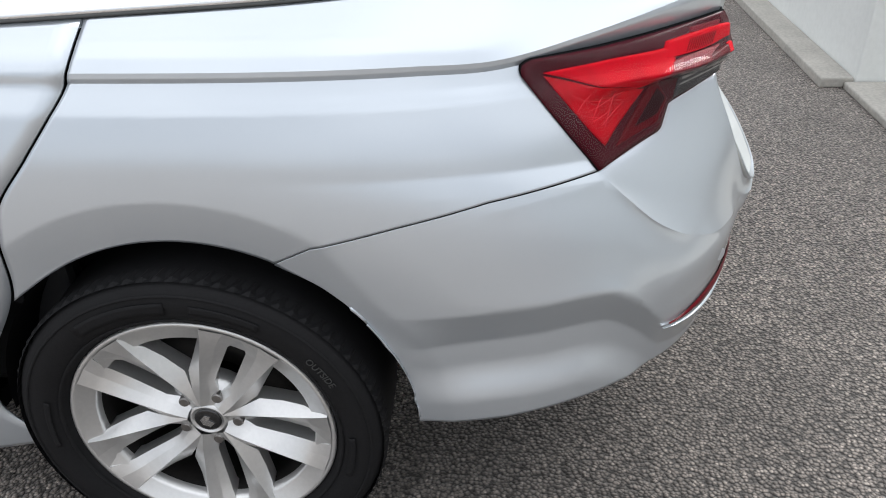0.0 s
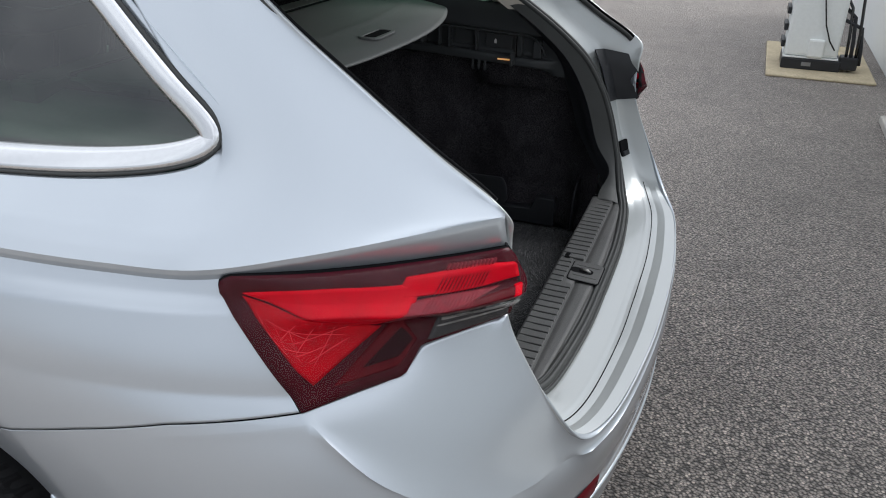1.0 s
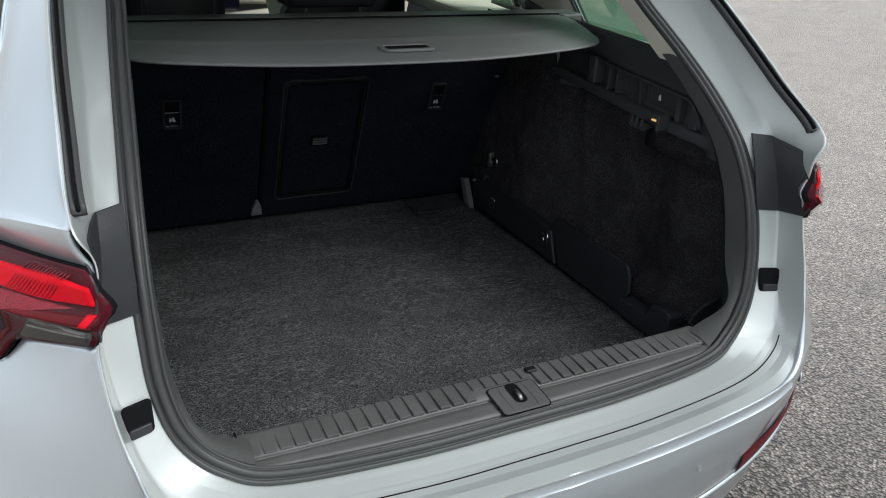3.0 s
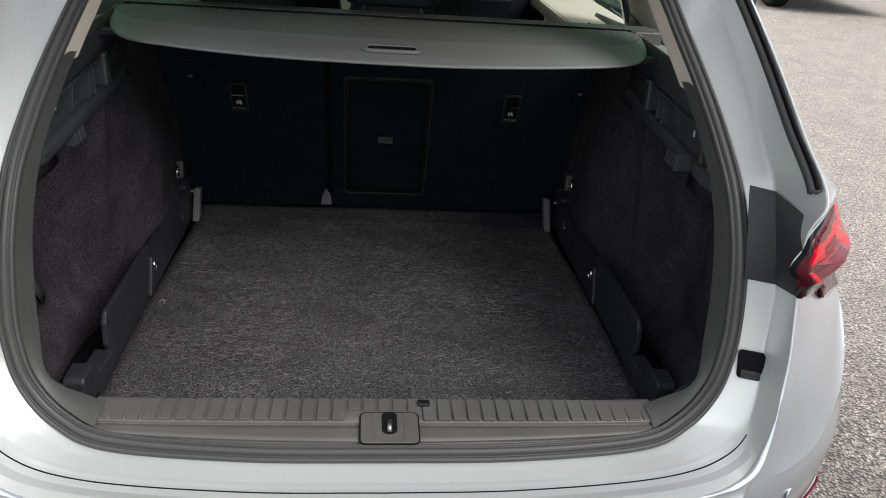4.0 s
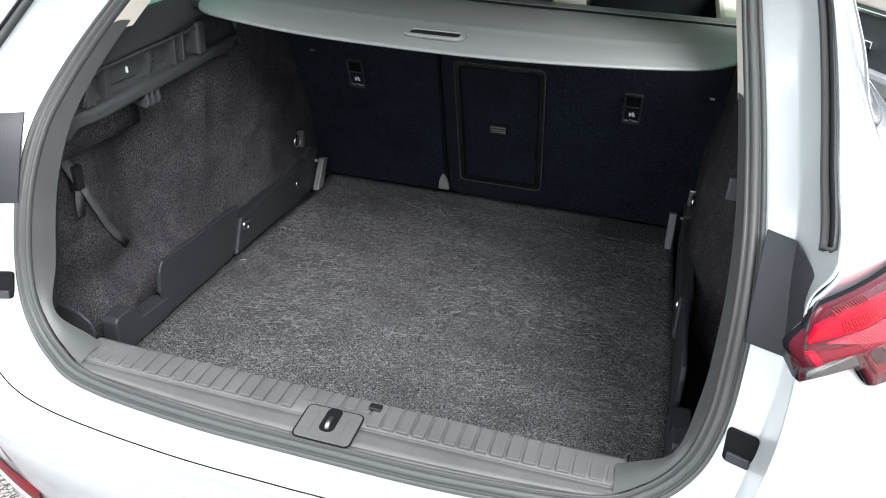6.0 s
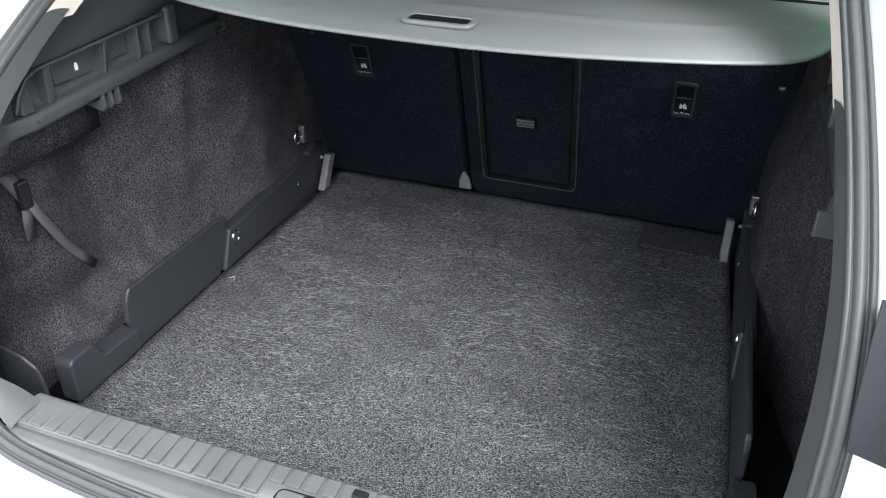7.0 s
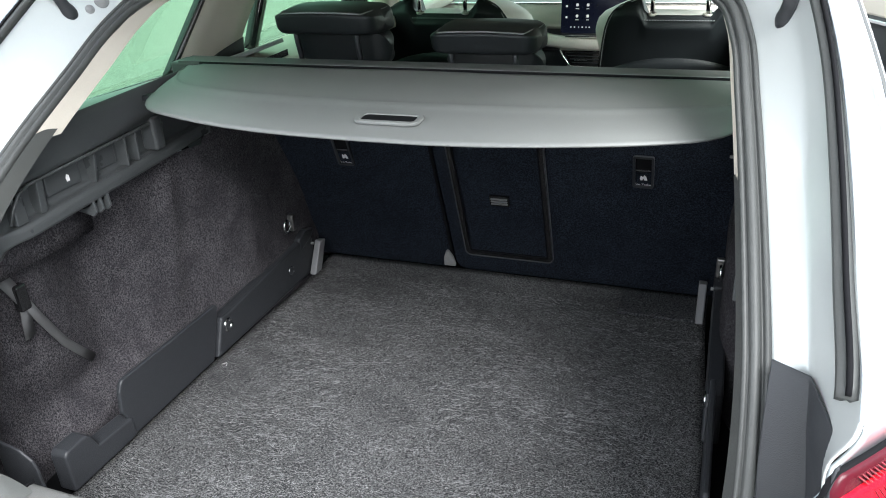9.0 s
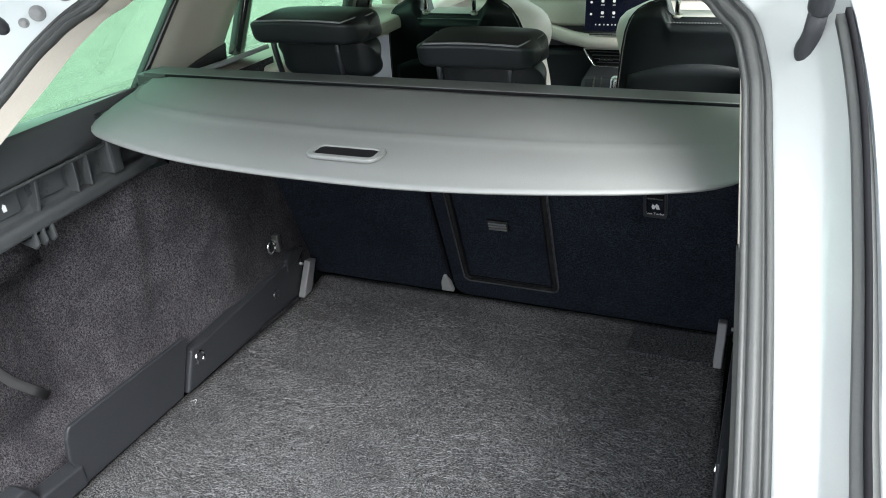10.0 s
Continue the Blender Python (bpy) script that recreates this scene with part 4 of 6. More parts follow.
def wheel():
    w = thing("wheel", "", "")
    side = [(.236, -.088), (.243, -.099), (.262, -.112), (.285, -.116), (.304, -.112), (.318, -.100), (.325, -.085)]
    b = lathe([(.232, -.080)] + side + [(.325, .085), (.318, .10), (.285, .116), (.243, .099), (.232, .08)], 72)
    part("tread", tread(.3225, .3275, -.104, -.070), TYRE, w, smooth=False)
    part("tyre", b, TYRE, w, "black road tyre with moulded sidewall")
    for r0, r1 in ((.247, .250), (.300, .302)):
        part("sidewall_rib", lathe([(r0 - .002, -.105 if r0 < .26 else -.1125), (r0, -.1075 if r0 < .26 else -.1155), (r1, -.109 if r0 < .26 else -.1155), (r1 + .002, -.107 if r0 < .26 else -.113)], 72), TYRE, w)
    rim = part("rim", lathe([(.228, -.060), (.2375, -.092), (.2357, -.0975), (.232, -.098), (.2275, -.0965), (.226, -.0935), (.199, -.0865), (.195, -.081), (.194, -.066)], 72), ALLOY, w, "silver alloy rim with five twin spokes")
    for k in range(5):
        for sgn in (1, -1):
            arm = part("spoke", spoke(bmesh.new(), 2 * math.pi * (k + .5) / 5 - .454, sgn), ALLOY, rim)
            for ed in arm.data.edges:
                ed.use_edge_sharp = ed.vertices[0] % 6 == ed.vertices[1] % 6
    part("barrel", lathe([(.1955, -.070), (.193, -.04), (.20, .06)], 56), BARREL, rim, "dark inner barrel of the wheel")
    part("hub", lathe([(.0, -.073), (.0285, -.073), (.0295, -.0755), (.0315, -.0755), (.034, -.072), (.042, -.066), (.060, -.060), (.074, -.050), (.080, -.040), (.080, -.02)], 40), ALLOY, rim)
    part("hub_cap", lathe([(.0, -.0760), (.021, -.0760), (.0245, -.075), (.0255, -.069)], 32), GLOSS_BLACK, rim, "black hub cap with a silver emblem")
    part("emblem", slab([(-.012, -.006), (-.004, -.014), (.010, -.010), (.013, .002), (.004, .012), (-.006, .010), (-.002, .002)], -.0012, (0, 1, 0), (0, 0, 1), (-.0765, 0, 0)), CHROME, rim, smooth=False)
    for k in range(5):
        a = 2 * math.pi * k / 5 - .454
        b = lathe([(.0, -.072), (.0085, -.072), (.0102, -.069), (.0102, -.045)], 12)
        o = part("wheel_bolt", b, STEEL, rim, smooth=False)
        o.location = (0, .053 * math.sin(a), .053 * math.cos(a))
    for a0, a1, r0, r1, mt in ((-.62, -.02, .268, .290, "brand"), (.12, .52, .272, .287, "size"), (1.55, 1.9, .262, .274, "bar"), (-1.7, -1.3, .262, .272, "bar")):
        part("sidewall_panel", grid(lambda u, v: (lambda r, g: Vector((-.1145 - .0022 * math.sin(math.pi * (r - .243) / .075) - .0012, -r * math.sin(g), r * math.cos(g))))(lerp(r0, r1, v), lerp(a0, a1, u)), 14, 3), TYRE, w, "raised moulded bar on the tyre", solid=.001)
    letters = bpy.data.curves.new("tyre_lettering", "FONT")
    letters.body, letters.size, letters.align_x, letters.extrude = "OUTSIDE", .017, "CENTER", .0006
    lo = new("tyre_lettering", letters)
    bpy.context.evaluated_depsgraph_get().update()
    lm = bpy.data.meshes.new_from_object(lo.evaluated_get(bpy.context.evaluated_depsgraph_get()))
    bpy.data.objects.remove(lo)
    for v in lm.vertices:
        g, r = .98 + v.co.x / .28, .272 + v.co.y
        v.co = Vector((-.1165 - v.co.z - .0012, -r * math.sin(g), r * math.cos(g)))
    lm.materials.append(RUBBER)
    lt = new("tyre_lettering", lm)
    lt.parent = w
    part("brake_disc", lathe([(.06, .02), (.14, .02), (.142, .03), (.06, .03)], 40), BARREL, w, "rusty dark brake disc")
    part("brake_caliper", boxes((-.02, .06, .08, .15, -.06, .07)), BARREL, w, smooth=False, bevel=.01)
    part("wheel_well", lathe([(.205, .06), (.12, .075), (.0, .08)], 40), DARK_GAP, w)
    return w


w1 = wheel()
w1.parent = car
w1.location, w1.scale = (-.806, 1.103, .330), (1.03, 1.03, 1.03)
copy_thing(w1, pose(.806, 1.103, .330, 0, 0, 180))
# dark wheel housings and underside
for sg in (1, -1):
    b = grid(lambda u, v: (sg * lerp(.685, .880, v), ARCH_Y + (ARCH_R - .0045) * math.cos(math.pi * u), ARCH_Z + (ARCH_R - .0045) * math.sin(math.pi * u)), 32, 3)
    part("wheel_housing", b, DARK_GAP, car)
    part("wheel_housing_wall", slab([(ARCH_R * math.cos(a), ARCH_R * math.sin(a)) for a in np.linspace(0, math.pi, 24)], .004, (0, 1, 0), (0, 0, 1), (sg * .685, ARCH_Y, ARCH_Z)), DARK_GAP, car)
part("underbody", boxes((-.55, .55, .60, 4.2, .26, .32), (-.84, .84, 1.6, 2.6, .22, .26)), DARK_GAP, car, smooth=False)


# ---- sill cover of the boot ----
sill = thing("boot_sill_cover", "ribbed dark grey plastic boot sill cover with a lock striker", "sill cover")


def sill_y(x):
    return .158 + .020 * (abs(x) / .44) ** 2


def sill_sheet(x0, x1, n):
    def fn(u, v):
        x = lerp(x0, x1, u)
        o = sill_y(x)
        prof_y = [(o - .004, .630), (o, .645), (o + .002, .6465), (o + .008, .6470), (o + .0085, .6525), (o + .016, .6535), (o + .0165, .6585), (.209, .660), (.2105, .6575), (.2125, .6575), (.214, .6625), (.262, .6662), (.269, .664), (.273, .64), (.276, .52)]
        k = v * (len(prof_y) - 1)
        i = min(int(k), len(prof_y) - 2)
        p, q = prof_y[i], prof_y[i + 1]
        return Vector((x, lerp(p[0], q[0], k - i), lerp(p[1], q[1], k - i) + .004 * (abs(x) / .44) ** 4))
    return grid(fn, n, 42)


part("sill_body", sill_sheet(-.44, .44, 60), SILL_PLASTIC, sill)
for k in range(-18, 19):
    x = k * .0236
    b = boxes((x - .0095, x + .0095, .2155 if abs(x - .008) > .060 else .2385, .2655, .660, .6682))
    part("rib", b, SILL_PLASTIC, sill, smooth=False, bevel=.0012)
plate = part("striker_plate", slab(round_rect(.088, .066, .008), .0028, (1, 0, 0), (0, .998, .06), (.008, .199, .6622)), SILL_PLASTIC, sill, "grey striker cover plate", smooth=False, bevel=.002)
part("plate_gap", frame_ring(.0925, .0705, .010, .0022, .0014, (1, 0, 0), (0, .998, .06), (.008, .199, .6622)), DARK_GAP, sill, smooth=False)
# no hole is cut: a flat black patch paints the opening's shade
part("striker_dark_patch", slab(round_rect(.024, .050, .0100), .0032, (1, 0, 0), (0, .998, .06), (.008, .2085, .6626)), DARK_GAP, sill, "black patch for the shaded striker opening", smooth=False)
part("striker_pin", tube([(.008, .190, .6630), (.008, .197, .6680), (.008, .211, .6672)], .0042), STEEL, sill, "bright steel striker")
for sx in (-1, 1):
    part("plate_rib", slab(round_rect(.003, .052, .0014), .0036, (1, 0, 0), (0, .998, .06), (.008 + sx * .024, .199, .6622)), SILL_PLASTIC, plate, smooth=False)

for sx in (-1, 1):
    part("end_joint", sweep([(sx * .4412, sill_y(.44) + .004, .6525), (sx * .4412, .20, .6632), (sx * .4412, .262, .6702), (sx * .4412, .272, .668)], [(-.0012, -.004), (-.0012, .001), (.0012, .001), (.0012, -.004)]), DARK_GAP, sill, smooth=False)
part("black_tab", boxes((.053, .073, .245, .258, .667, .6735)), GLOSS_BLACK, sill, "small black tab at the inner edge", smooth=False, bevel=.002)
# trim lip just inside the weatherstrip
for sg in (1, -1):
    a0, b0 = opening_loop(.027, .004, n=120, lo=.335, hi=.845), [p + Vector((0, .015 * smooth(.80 - p.z, 0, .1) - .046 * math.exp(-((p.z - .722) / .045) ** 2), 0)) for p in opening_loop(.034, .05, n=120, lo=.335, hi=.845)]

    def lip(u, v):
        i = min(120, round(u * 120))
        p = a0[i].lerp(b0[i], v)
        p += Vector((0, 0, .004 * math.sin(math.pi * v)))
        return Vector((sg * p.x, p.y, p.z))
    def lip_return(u, v):
        i = min(120, round(u * 110))
        p = b0[i]
        k = smooth(v)
        g = smooth(p.z, .70, .82)
        return Vector((sg * (p.x + .055 * k * g), p.y + .06 * v * g + .004 * v, p.z + .012 * v * g - .06 * v * (1 - g)))
    part("pillar_return", grid(lip_return, 110, 4), PLASTIC, car)
    part("pillar_lip", grid(lip, 120, 5), LIP_PLASTIC, car, "grey plastic trim lip inside the weatherstrip")
    a1, b1 = opening_loop(.027, .004, n=90, lo=0, hi=.345), opening_loop(.034, .07, n=90, lo=0, hi=.345)

    def lip2(u, v):
        i = min(90, round(u * 90))
        p = a1[i].lerp(b1[i], v)
        return Vector((sg * p.x, p.y, p.z))
    part("beige_lip", grid(lip2, 90, 4), BEIGE, car, "beige fabric-look pillar trim")

# ---- boot floor ----
floor_carpet = part("boot_floor_carpet", bmesh.new(), CARPET)
bm = bmesh.new()


def floor_at(u, v):
    y = lerp(.285, 1.345, v)
    w = lerp(.516, .497, smooth(y, .75, 1.28))
    x = lerp(-w, w, u)
    z = .525 + .002 * noise.noise((x * 6, y * 6, 0)) + .012 * smooth(y, 1.27, 1.345)
    return Vector((x, y, z))


grid(floor_at, 48, 48, bm)
bm.to_mesh(floor_carpet.data)
bm.free()
for p in floor_carpet.data.polygons:
    p.use_smooth = True
tagged(floor_carpet, "dark grey flecked needle-felt boot floor carpet", "carpet")
mod = floor_carpet.modifiers.new("thickness", "SOLIDIFY")
mod.thickness = .012
part("carpet_flap", boxes((.30, .475, 1.225, 1.335, .530, .538)), FLAP, floor_carpet, "darker felt flap beside the seat", smooth=False, bevel=.003)


# ---- side linings, upper panels, rails ----
def side_x(y, z):
    """Half width of the felt side wall: a deep pocket behind the arch, then the arch's bulge."""
    pocket = .665 - .03 * smooth(z, .78, .98)
    arch = .522 + .02 * smooth(z, .75, 1.0)
    x = lerp(pocket, arch, smooth(y, .66, 1.06))
    x -= .11 * (1 - smooth(y, .27, .42)) * (1 - smooth(z, .84, .94))
    x -= .05 * smooth(.60 - z, 0, .08) * (1 - smooth(y, .7, 1.0))
    # soft folds in the felt
    x += .015 * math.sin(y * 24 + 5 * z) * smooth(y, .4, .5) * (1 - smooth(y, .75, .9)) * smooth(z, .55, .7)
    x += .006 * noise.noise((y * 9, z * 6, 3))
    x -= .012 * math.exp(-((y - .845 - .10 * (z - .8)) / .022) ** 2) * smooth(z, .60, .75)
    return x


def felt_top(y):
    return .975 + .125 * smooth(y, .955, 1.0)


for sg, nm in ((-1, "left"), (1, "right")):
    lining = thing("boot_side_lining", "dark felt-covered boot side wall with a moulded pocket", "boot lining", "boot side walls")
    for nm2, ya, yb, n in (("pocket_felt", .28, .86, 44), ("arch_felt", .86, 1.33, 30)):
        part(nm2, grid(lambda u, v: Vector((sg * side_x(lerp(ya, yb, u), lerp(.50, felt_top(lerp(ya, yb, u)), v)), lerp(ya, yb, u), lerp(.50, felt_top(lerp(ya, yb, u)), v))), n, 40), LINING, lining)
    part("pillar_backing", grid(lambda u, v: Vector((sg * .606, lerp(.36, .66, u), lerp(.90, 1.118, v))), 6, 6), LINING, lining, solid=.004)
    part("felt_edge", sweep([(sg * (side_x(y, .965) - .004), y, .976) for y in np.linspace(.42, .85, 18)], [(-.004, -.003), (-.003, .004), (.003, .004), (.004, -.003)]), LINING, lining)
    upper = thing("boot_upper_trim", "black textured plastic upper boot trim with bag hook and socket recess", "trim panel", "boot upper trims")

    # face of the panel: flat band above, tray recess below
    prof_u = [(0, 1.128), (-.012, 1.135), (-.016, 1.128), (-.014, 1.070), (-.010, 1.063), (.010, 1.059), (.012, 1.014), (.008, 1.003), (-.010, 1.000), (-.015, .994), (-.015, .978), (.05, .962)]

    def panel(u, v):
        k = v * (len(prof_u) - 1)
        i = min(int(k), len(prof_u) - 2)
        a, b = prof_u[i], prof_u[i + 1]
        dx, z = lerp(a[0], b[0], k - i), lerp(a[1], b[1], k - i)
        y = lerp(.40, 1.0, u)
        y += .10 * (1 - u) * smooth(z, .96, 1.13)
        dx *= smooth(y, .42, .50) if z < 1.07 else 1
        z += .05 * (y - .7) * (1 if z < 1.07 else .35)
        return Vector((sg * (.565 + dx), y, z))
    part("panel_face", grid(panel, 40, 33), TRIM, upper)
    rim = [(.5535, .455, 1.000), (.5515, .465, 1.024), (.5505, .482, 1.044), (.5505, .505, 1.052), (.5505, .70, 1.060), (.5505, .82, 1.065), (.5525, .842, 1.055), (.556, .838, 1.008)]
    part("recess_rim", tube([(sg * q[0], q[1], q[2]) for q in rim], .0028, 8), TRIM, upper)
    part("top_ledge", grid(lambda u, v: Vector((sg * lerp(.565, -skin(lerp(.52, 1.35, u), 1.10).x - .012, v), lerp(.52, 1.35, u), lerp(1.122, window_foot(max(.72, lerp(.52, 1.35, u))) + .033, v))), 20, 3), LEDGE, upper, solid=.01)
    def lift(y):
        return .05 * (y - .7)
    part("socket_cover", slab(round_rect(.078, .038, .004), .006, (0, sg, 0), (0, 0, 1), (sg * .5705, .592, 1.034 + lift(.592))), TRIM, upper, "socket cover with a white symbol", smooth=False, bevel=.002)
    part("symbol", slab([(-.0035, -.007), (.003, -.007), (.004, 0), (.001, .006), (-.003, .003)], .001, (0, sg, 0), (0, 0, 1), (sg * .5695, .602, 1.033 + lift(.592))), WHITE_MARK, upper, smooth=False)
    part("blank_cover", slab(round_rect(.066, .040, .004), .005, (0, sg, 0), (0, 0, 1), (sg * .5715, .690, 1.034 + lift(.690))), TRIM, upper, smooth=False, bevel=.002)
    part("bracket", boxes((*sorted((sg * .555, sg * .577)), .468, .492, 1.003 + lift(.48), 1.050 + lift(.48))), TRIM, upper, "moulded bracket in the recess", smooth=False, bevel=.003)
    for yy, ww, lo, hi in ((.522, .014, .559, .553), (.541, .004, .566, .564), (.653, .006, .562, .552), (.732, .004, .553, .551), (.762, .0045, .553, .551)):
        rib = [(lo - .566, 1.002), (.012, 1.002), (.012, 1.058), (hi - .566, 1.058)]
        part("recess_rib", slab(rib, -sg * ww, (sg, 0, 0), (0, 0, 1), (sg * .566, yy, lift(yy))), TRIM, upper, smooth=False, bevel=.0015)
    hook = part("bag_hook", boxes((*sorted((sg * .556, sg * .60)), .606, .658, .966, .990)), DARK_GAP, upper, "folding bag hook", smooth=False, bevel=.003)
    for y0 in (.622, .639, .657):
        part("hook_rib", slab([(-.004, .0), (.030, .008), (.030, .040), (-.008, .040), (-.012, .008)], -sg * .006, (sg, 0, 0), (0, 0, 1), (sg * .559, y0, .946)), TRIM, hook, smooth=False, bevel=.0015)
    part("cover_guide", boxes((min(sg * .543, sg * .58), max(sg * .543, sg * .58), .806, .834, 1.008, 1.074)), TRIM, upper, smooth=False, bevel=.006)
    # stepped rail that carries the false floor
    rail = thing("floor_support_rail", "black plastic stepped rail beside the boot floor", "rail", "boot floor rails")
    o1 = [(.385, .528), (.385, .604), (.393, .612), (.438, .612), (.446, .604), (.458, .576), (.546, .570), (.546, .528)]
    part("front_block", slab(o1, sg * .036, (0, 1, 0), (0, 0, 1), (sg * .508, 0, 0)), PLASTIC, rail, smooth=False, bevel=.004)
    o2 = [(.538, .528), (.536, .576), (.528, .590), (.534, .632), (.541, .646), (.548, .653), (.845, .648), (.850, .640), (.805, .528)]
    part("tall_plate", slab(o2, sg * .010, (0, 1, 0), (0, 0, 1), (sg * .512, 0, 0)), PLASTIC, rail, smooth=False, bevel=.003)
    o3 = [(.815, .528), (.850, .612), (.90, .612), (1.22, .634), (1.27, .620), (1.27, .528)]
    part("rear_rail", slab(o3, sg * .03, (0, 1, 0), (0, 0, 1), (sg * .507, 0, 0)), PLASTIC, rail, smooth=False, bevel=.005)
    part("lever", slab([(1.225, .530), (1.262, .530), (1.30, .604), (1.272, .610)], sg * .018, (0, 1, 0), (0, 0, 1), (sg * .484 - (.010 if sg > 0 else 0), 0, 0)), LEVER_GREY, rail, "grey plastic release lever", smooth=False, bevel=.003)
    part("lever_housing", slab([(1.205, .606), (1.262, .622), (1.285, .640), (1.240, .652), (1.205, .640)], sg * .024, (0, 1, 0), (0, 0, 1), (sg * .505, 0, 0)), PLASTIC, rail, "black housing behind the lever", smooth=False, bevel=.004)
    part("lever_pin", tube([(sg * .50, 1.262, .605), (sg * .53, 1.262, .605)], .004), GREY_PLASTIC, rail)
    eye = [(sg * .509, .868 + .013 * math.cos(a), .585 + .013 * math.sin(a)) for a in np.linspace(-1.2, 4.2, 12)]
    part("lashing_eye", tube(eye, .0046), CHROME, rail, "bright steel lashing eye")
    part("lower_eye", tube([(sg * .509, 1.15 + .011 * math.cos(a), .578 + .011 * math.sin(a)) for a in np.linspace(-1.2, 4.2, 10)], .003), CHROME, rail)
    part("wall_eye", tube([(sg * .515, 1.171 + .014 * math.cos(a), .692 + .016 * math.sin(a)) for a in np.linspace(0, 6.0, 14)], .0035), CHROME, rail, "steel ring on the side wall")
    part("eye_bracket", boxes((*sorted((sg * .505, sg * .522)), 1.185, 1.199, .672, .716)), STEEL, rail, "steel bracket of the ring", smooth=False, bevel=.003)
    part("corner_block", slab([(.590, .53), (.505, .53), (.512, .620), (.518, .638), (.540, .655), (.590, .668)], .006 * sg, (sg, 0, 0), (0, 0, 1), (0, .338, 0)), PLASTIC, rail, smooth=False, bevel=.003)

# boot lamp in the far side trim
part("boot_lamp", boxes((.5415, .5475, .546, .586, .9835, .9865)), LAMP_GLOW, None, smooth=False)
# added block, not a known part: hides the glow from the rear
part("glow_blocker", boxes((.517, .548, .537, .5445, .974, 1.008)), TRIM, bpy.data.objects["boot_lamp"], "added black block that hides the lamp from behind", smooth=False, bevel=.002)
tagged(bpy.data.objects["boot_lamp"], "small warm boot lamp under the upper trim", "lamp")

# luggage strap on the left wall
strap = thing("luggage_strap", "black webbing strap with a plastic buckle on the side wall", "strap")


def ribbon(path, w, nrm=(1, 0, 0)):
    return sweep(path, [(-w / 2, -.001), (w / 2, -.001), (w / 2, .001), (-w / 2, .001)], side=lambda i: Vector(nrm).cross(Vector(path[min(i + 1, len(path) - 1)]) - Vector(path[max(i - 1, 0)])))


part("webbing", ribbon([(-.640, .475, .885), (-.640, .487, .86), (-.638, .50, .83)], .024), WEB, strap)
part("buckle", boxes((-.648, -.630, .487, .510, .812, .862)), GLOSS_BLACK, strap, "black side-release buckle", smooth=False, bevel=.004)
part("tail", ribbon([(-.636, .503, .825), (-.632, .515, .79), (-.634, .538, .745), (-.642, .562, .705), (-.652, .595, .665), (-.655, .625, .628)], .017), WEB, strap)
part("loop_end", ribbon([(-.637, .50, .82), (-.640, .497, .79), (-.643, .497, .755)], .022), WEB, strap)


# ---- rear seat ----
def seat_pt(x, z, out=0.0):
    """A point on the back of the rear seat, out metres towards the boot."""
    return Vector((x, 1.33 - .375 * (z - .6), z)) + Vector((0, -.936, -.351)) * out


U, V = Vector((1, 0, 0)), Vector((0, -.351, .936))
seat = thing("rear_seat", "split rear bench back covered in dark felt", "seat")


def seat_slab(name, x0, x1, z0, z1, out, t, mat, r=.02, lab="", parent=None, bev=.006):
    h = (z1 - z0) / .936
    c = seat_pt((x0 + x1) / 2, (z0 + z1) / 2, out)
    return part(name, slab(round_rect(x1 - x0, h, r), -t, U, V, c), mat, parent or seat, lab, smooth=False, bevel=bev)


seat_slab("seat_back", -.545, -.141, .53, 1.055, 0, .06, SEATBACK, .03, "narrow felt-backed seat section")
rgt = seat_slab("seat_back", -.133, .545, .53, 1.055, 0, .06, SEATBACK, .03, "wide felt-backed seat section")
# lighter ring laid round the groove for the light its edges catch
part("groove_highlight", frame_ring(.228, .392, .016, .0022, .0075, U, V, seat_pt(.017, .775, .0)), TRIM, rgt, smooth=False)
part("hatch_groove", frame_ring(.222, .386, .014, .012, .006, U, V, seat_pt(.017, .775, .0)), GLOSS_BLACK, rgt, smooth=False)
hatch = seat_slab("ski_hatch", -.080, .114, .608, .945, .001, .006, SEATBACK, .010, "felt-faced through-loading hatch", rgt, .002)
part("hatch_edge", frame_ring(.202, .366, .012, .0035, .003, U, V, seat_pt(.017, .776, .004)), DARK_GAP, hatch, smooth=False)
part("hatch_handle", slab(round_rect(.048, .030, .004), .008, U, V, seat_pt(.014, .776, .001)), GLOSS_BLACK, hatch, "black pull handle", smooth=False, bevel=.002)
for q in (-.006, .001, .008):
    part("handle_lip", slab(round_rect(.040, .0032, .0012), .003, U, V, seat_pt(.014, .776 + q, .009)), LEVER_GREY, hatch, smooth=False)
part("seat_catch", slab([(-.016, 0), (.016, 0), (.012, .03), (.003, .052), (-.003, .052), (-.012, .03)], .012, U, V, seat_pt(-.146, .55, .002)), GREY_PLASTIC, seat, "grey plastic seat catch", smooth=False, bevel=.003)
part("split_line", slab([(-.003, 0), (.003, 0), (.003, .58), (-.003, .58)], .001, U, V, seat_pt(-.137, .54, .0005)), DARK_GAP, seat, smooth=False)
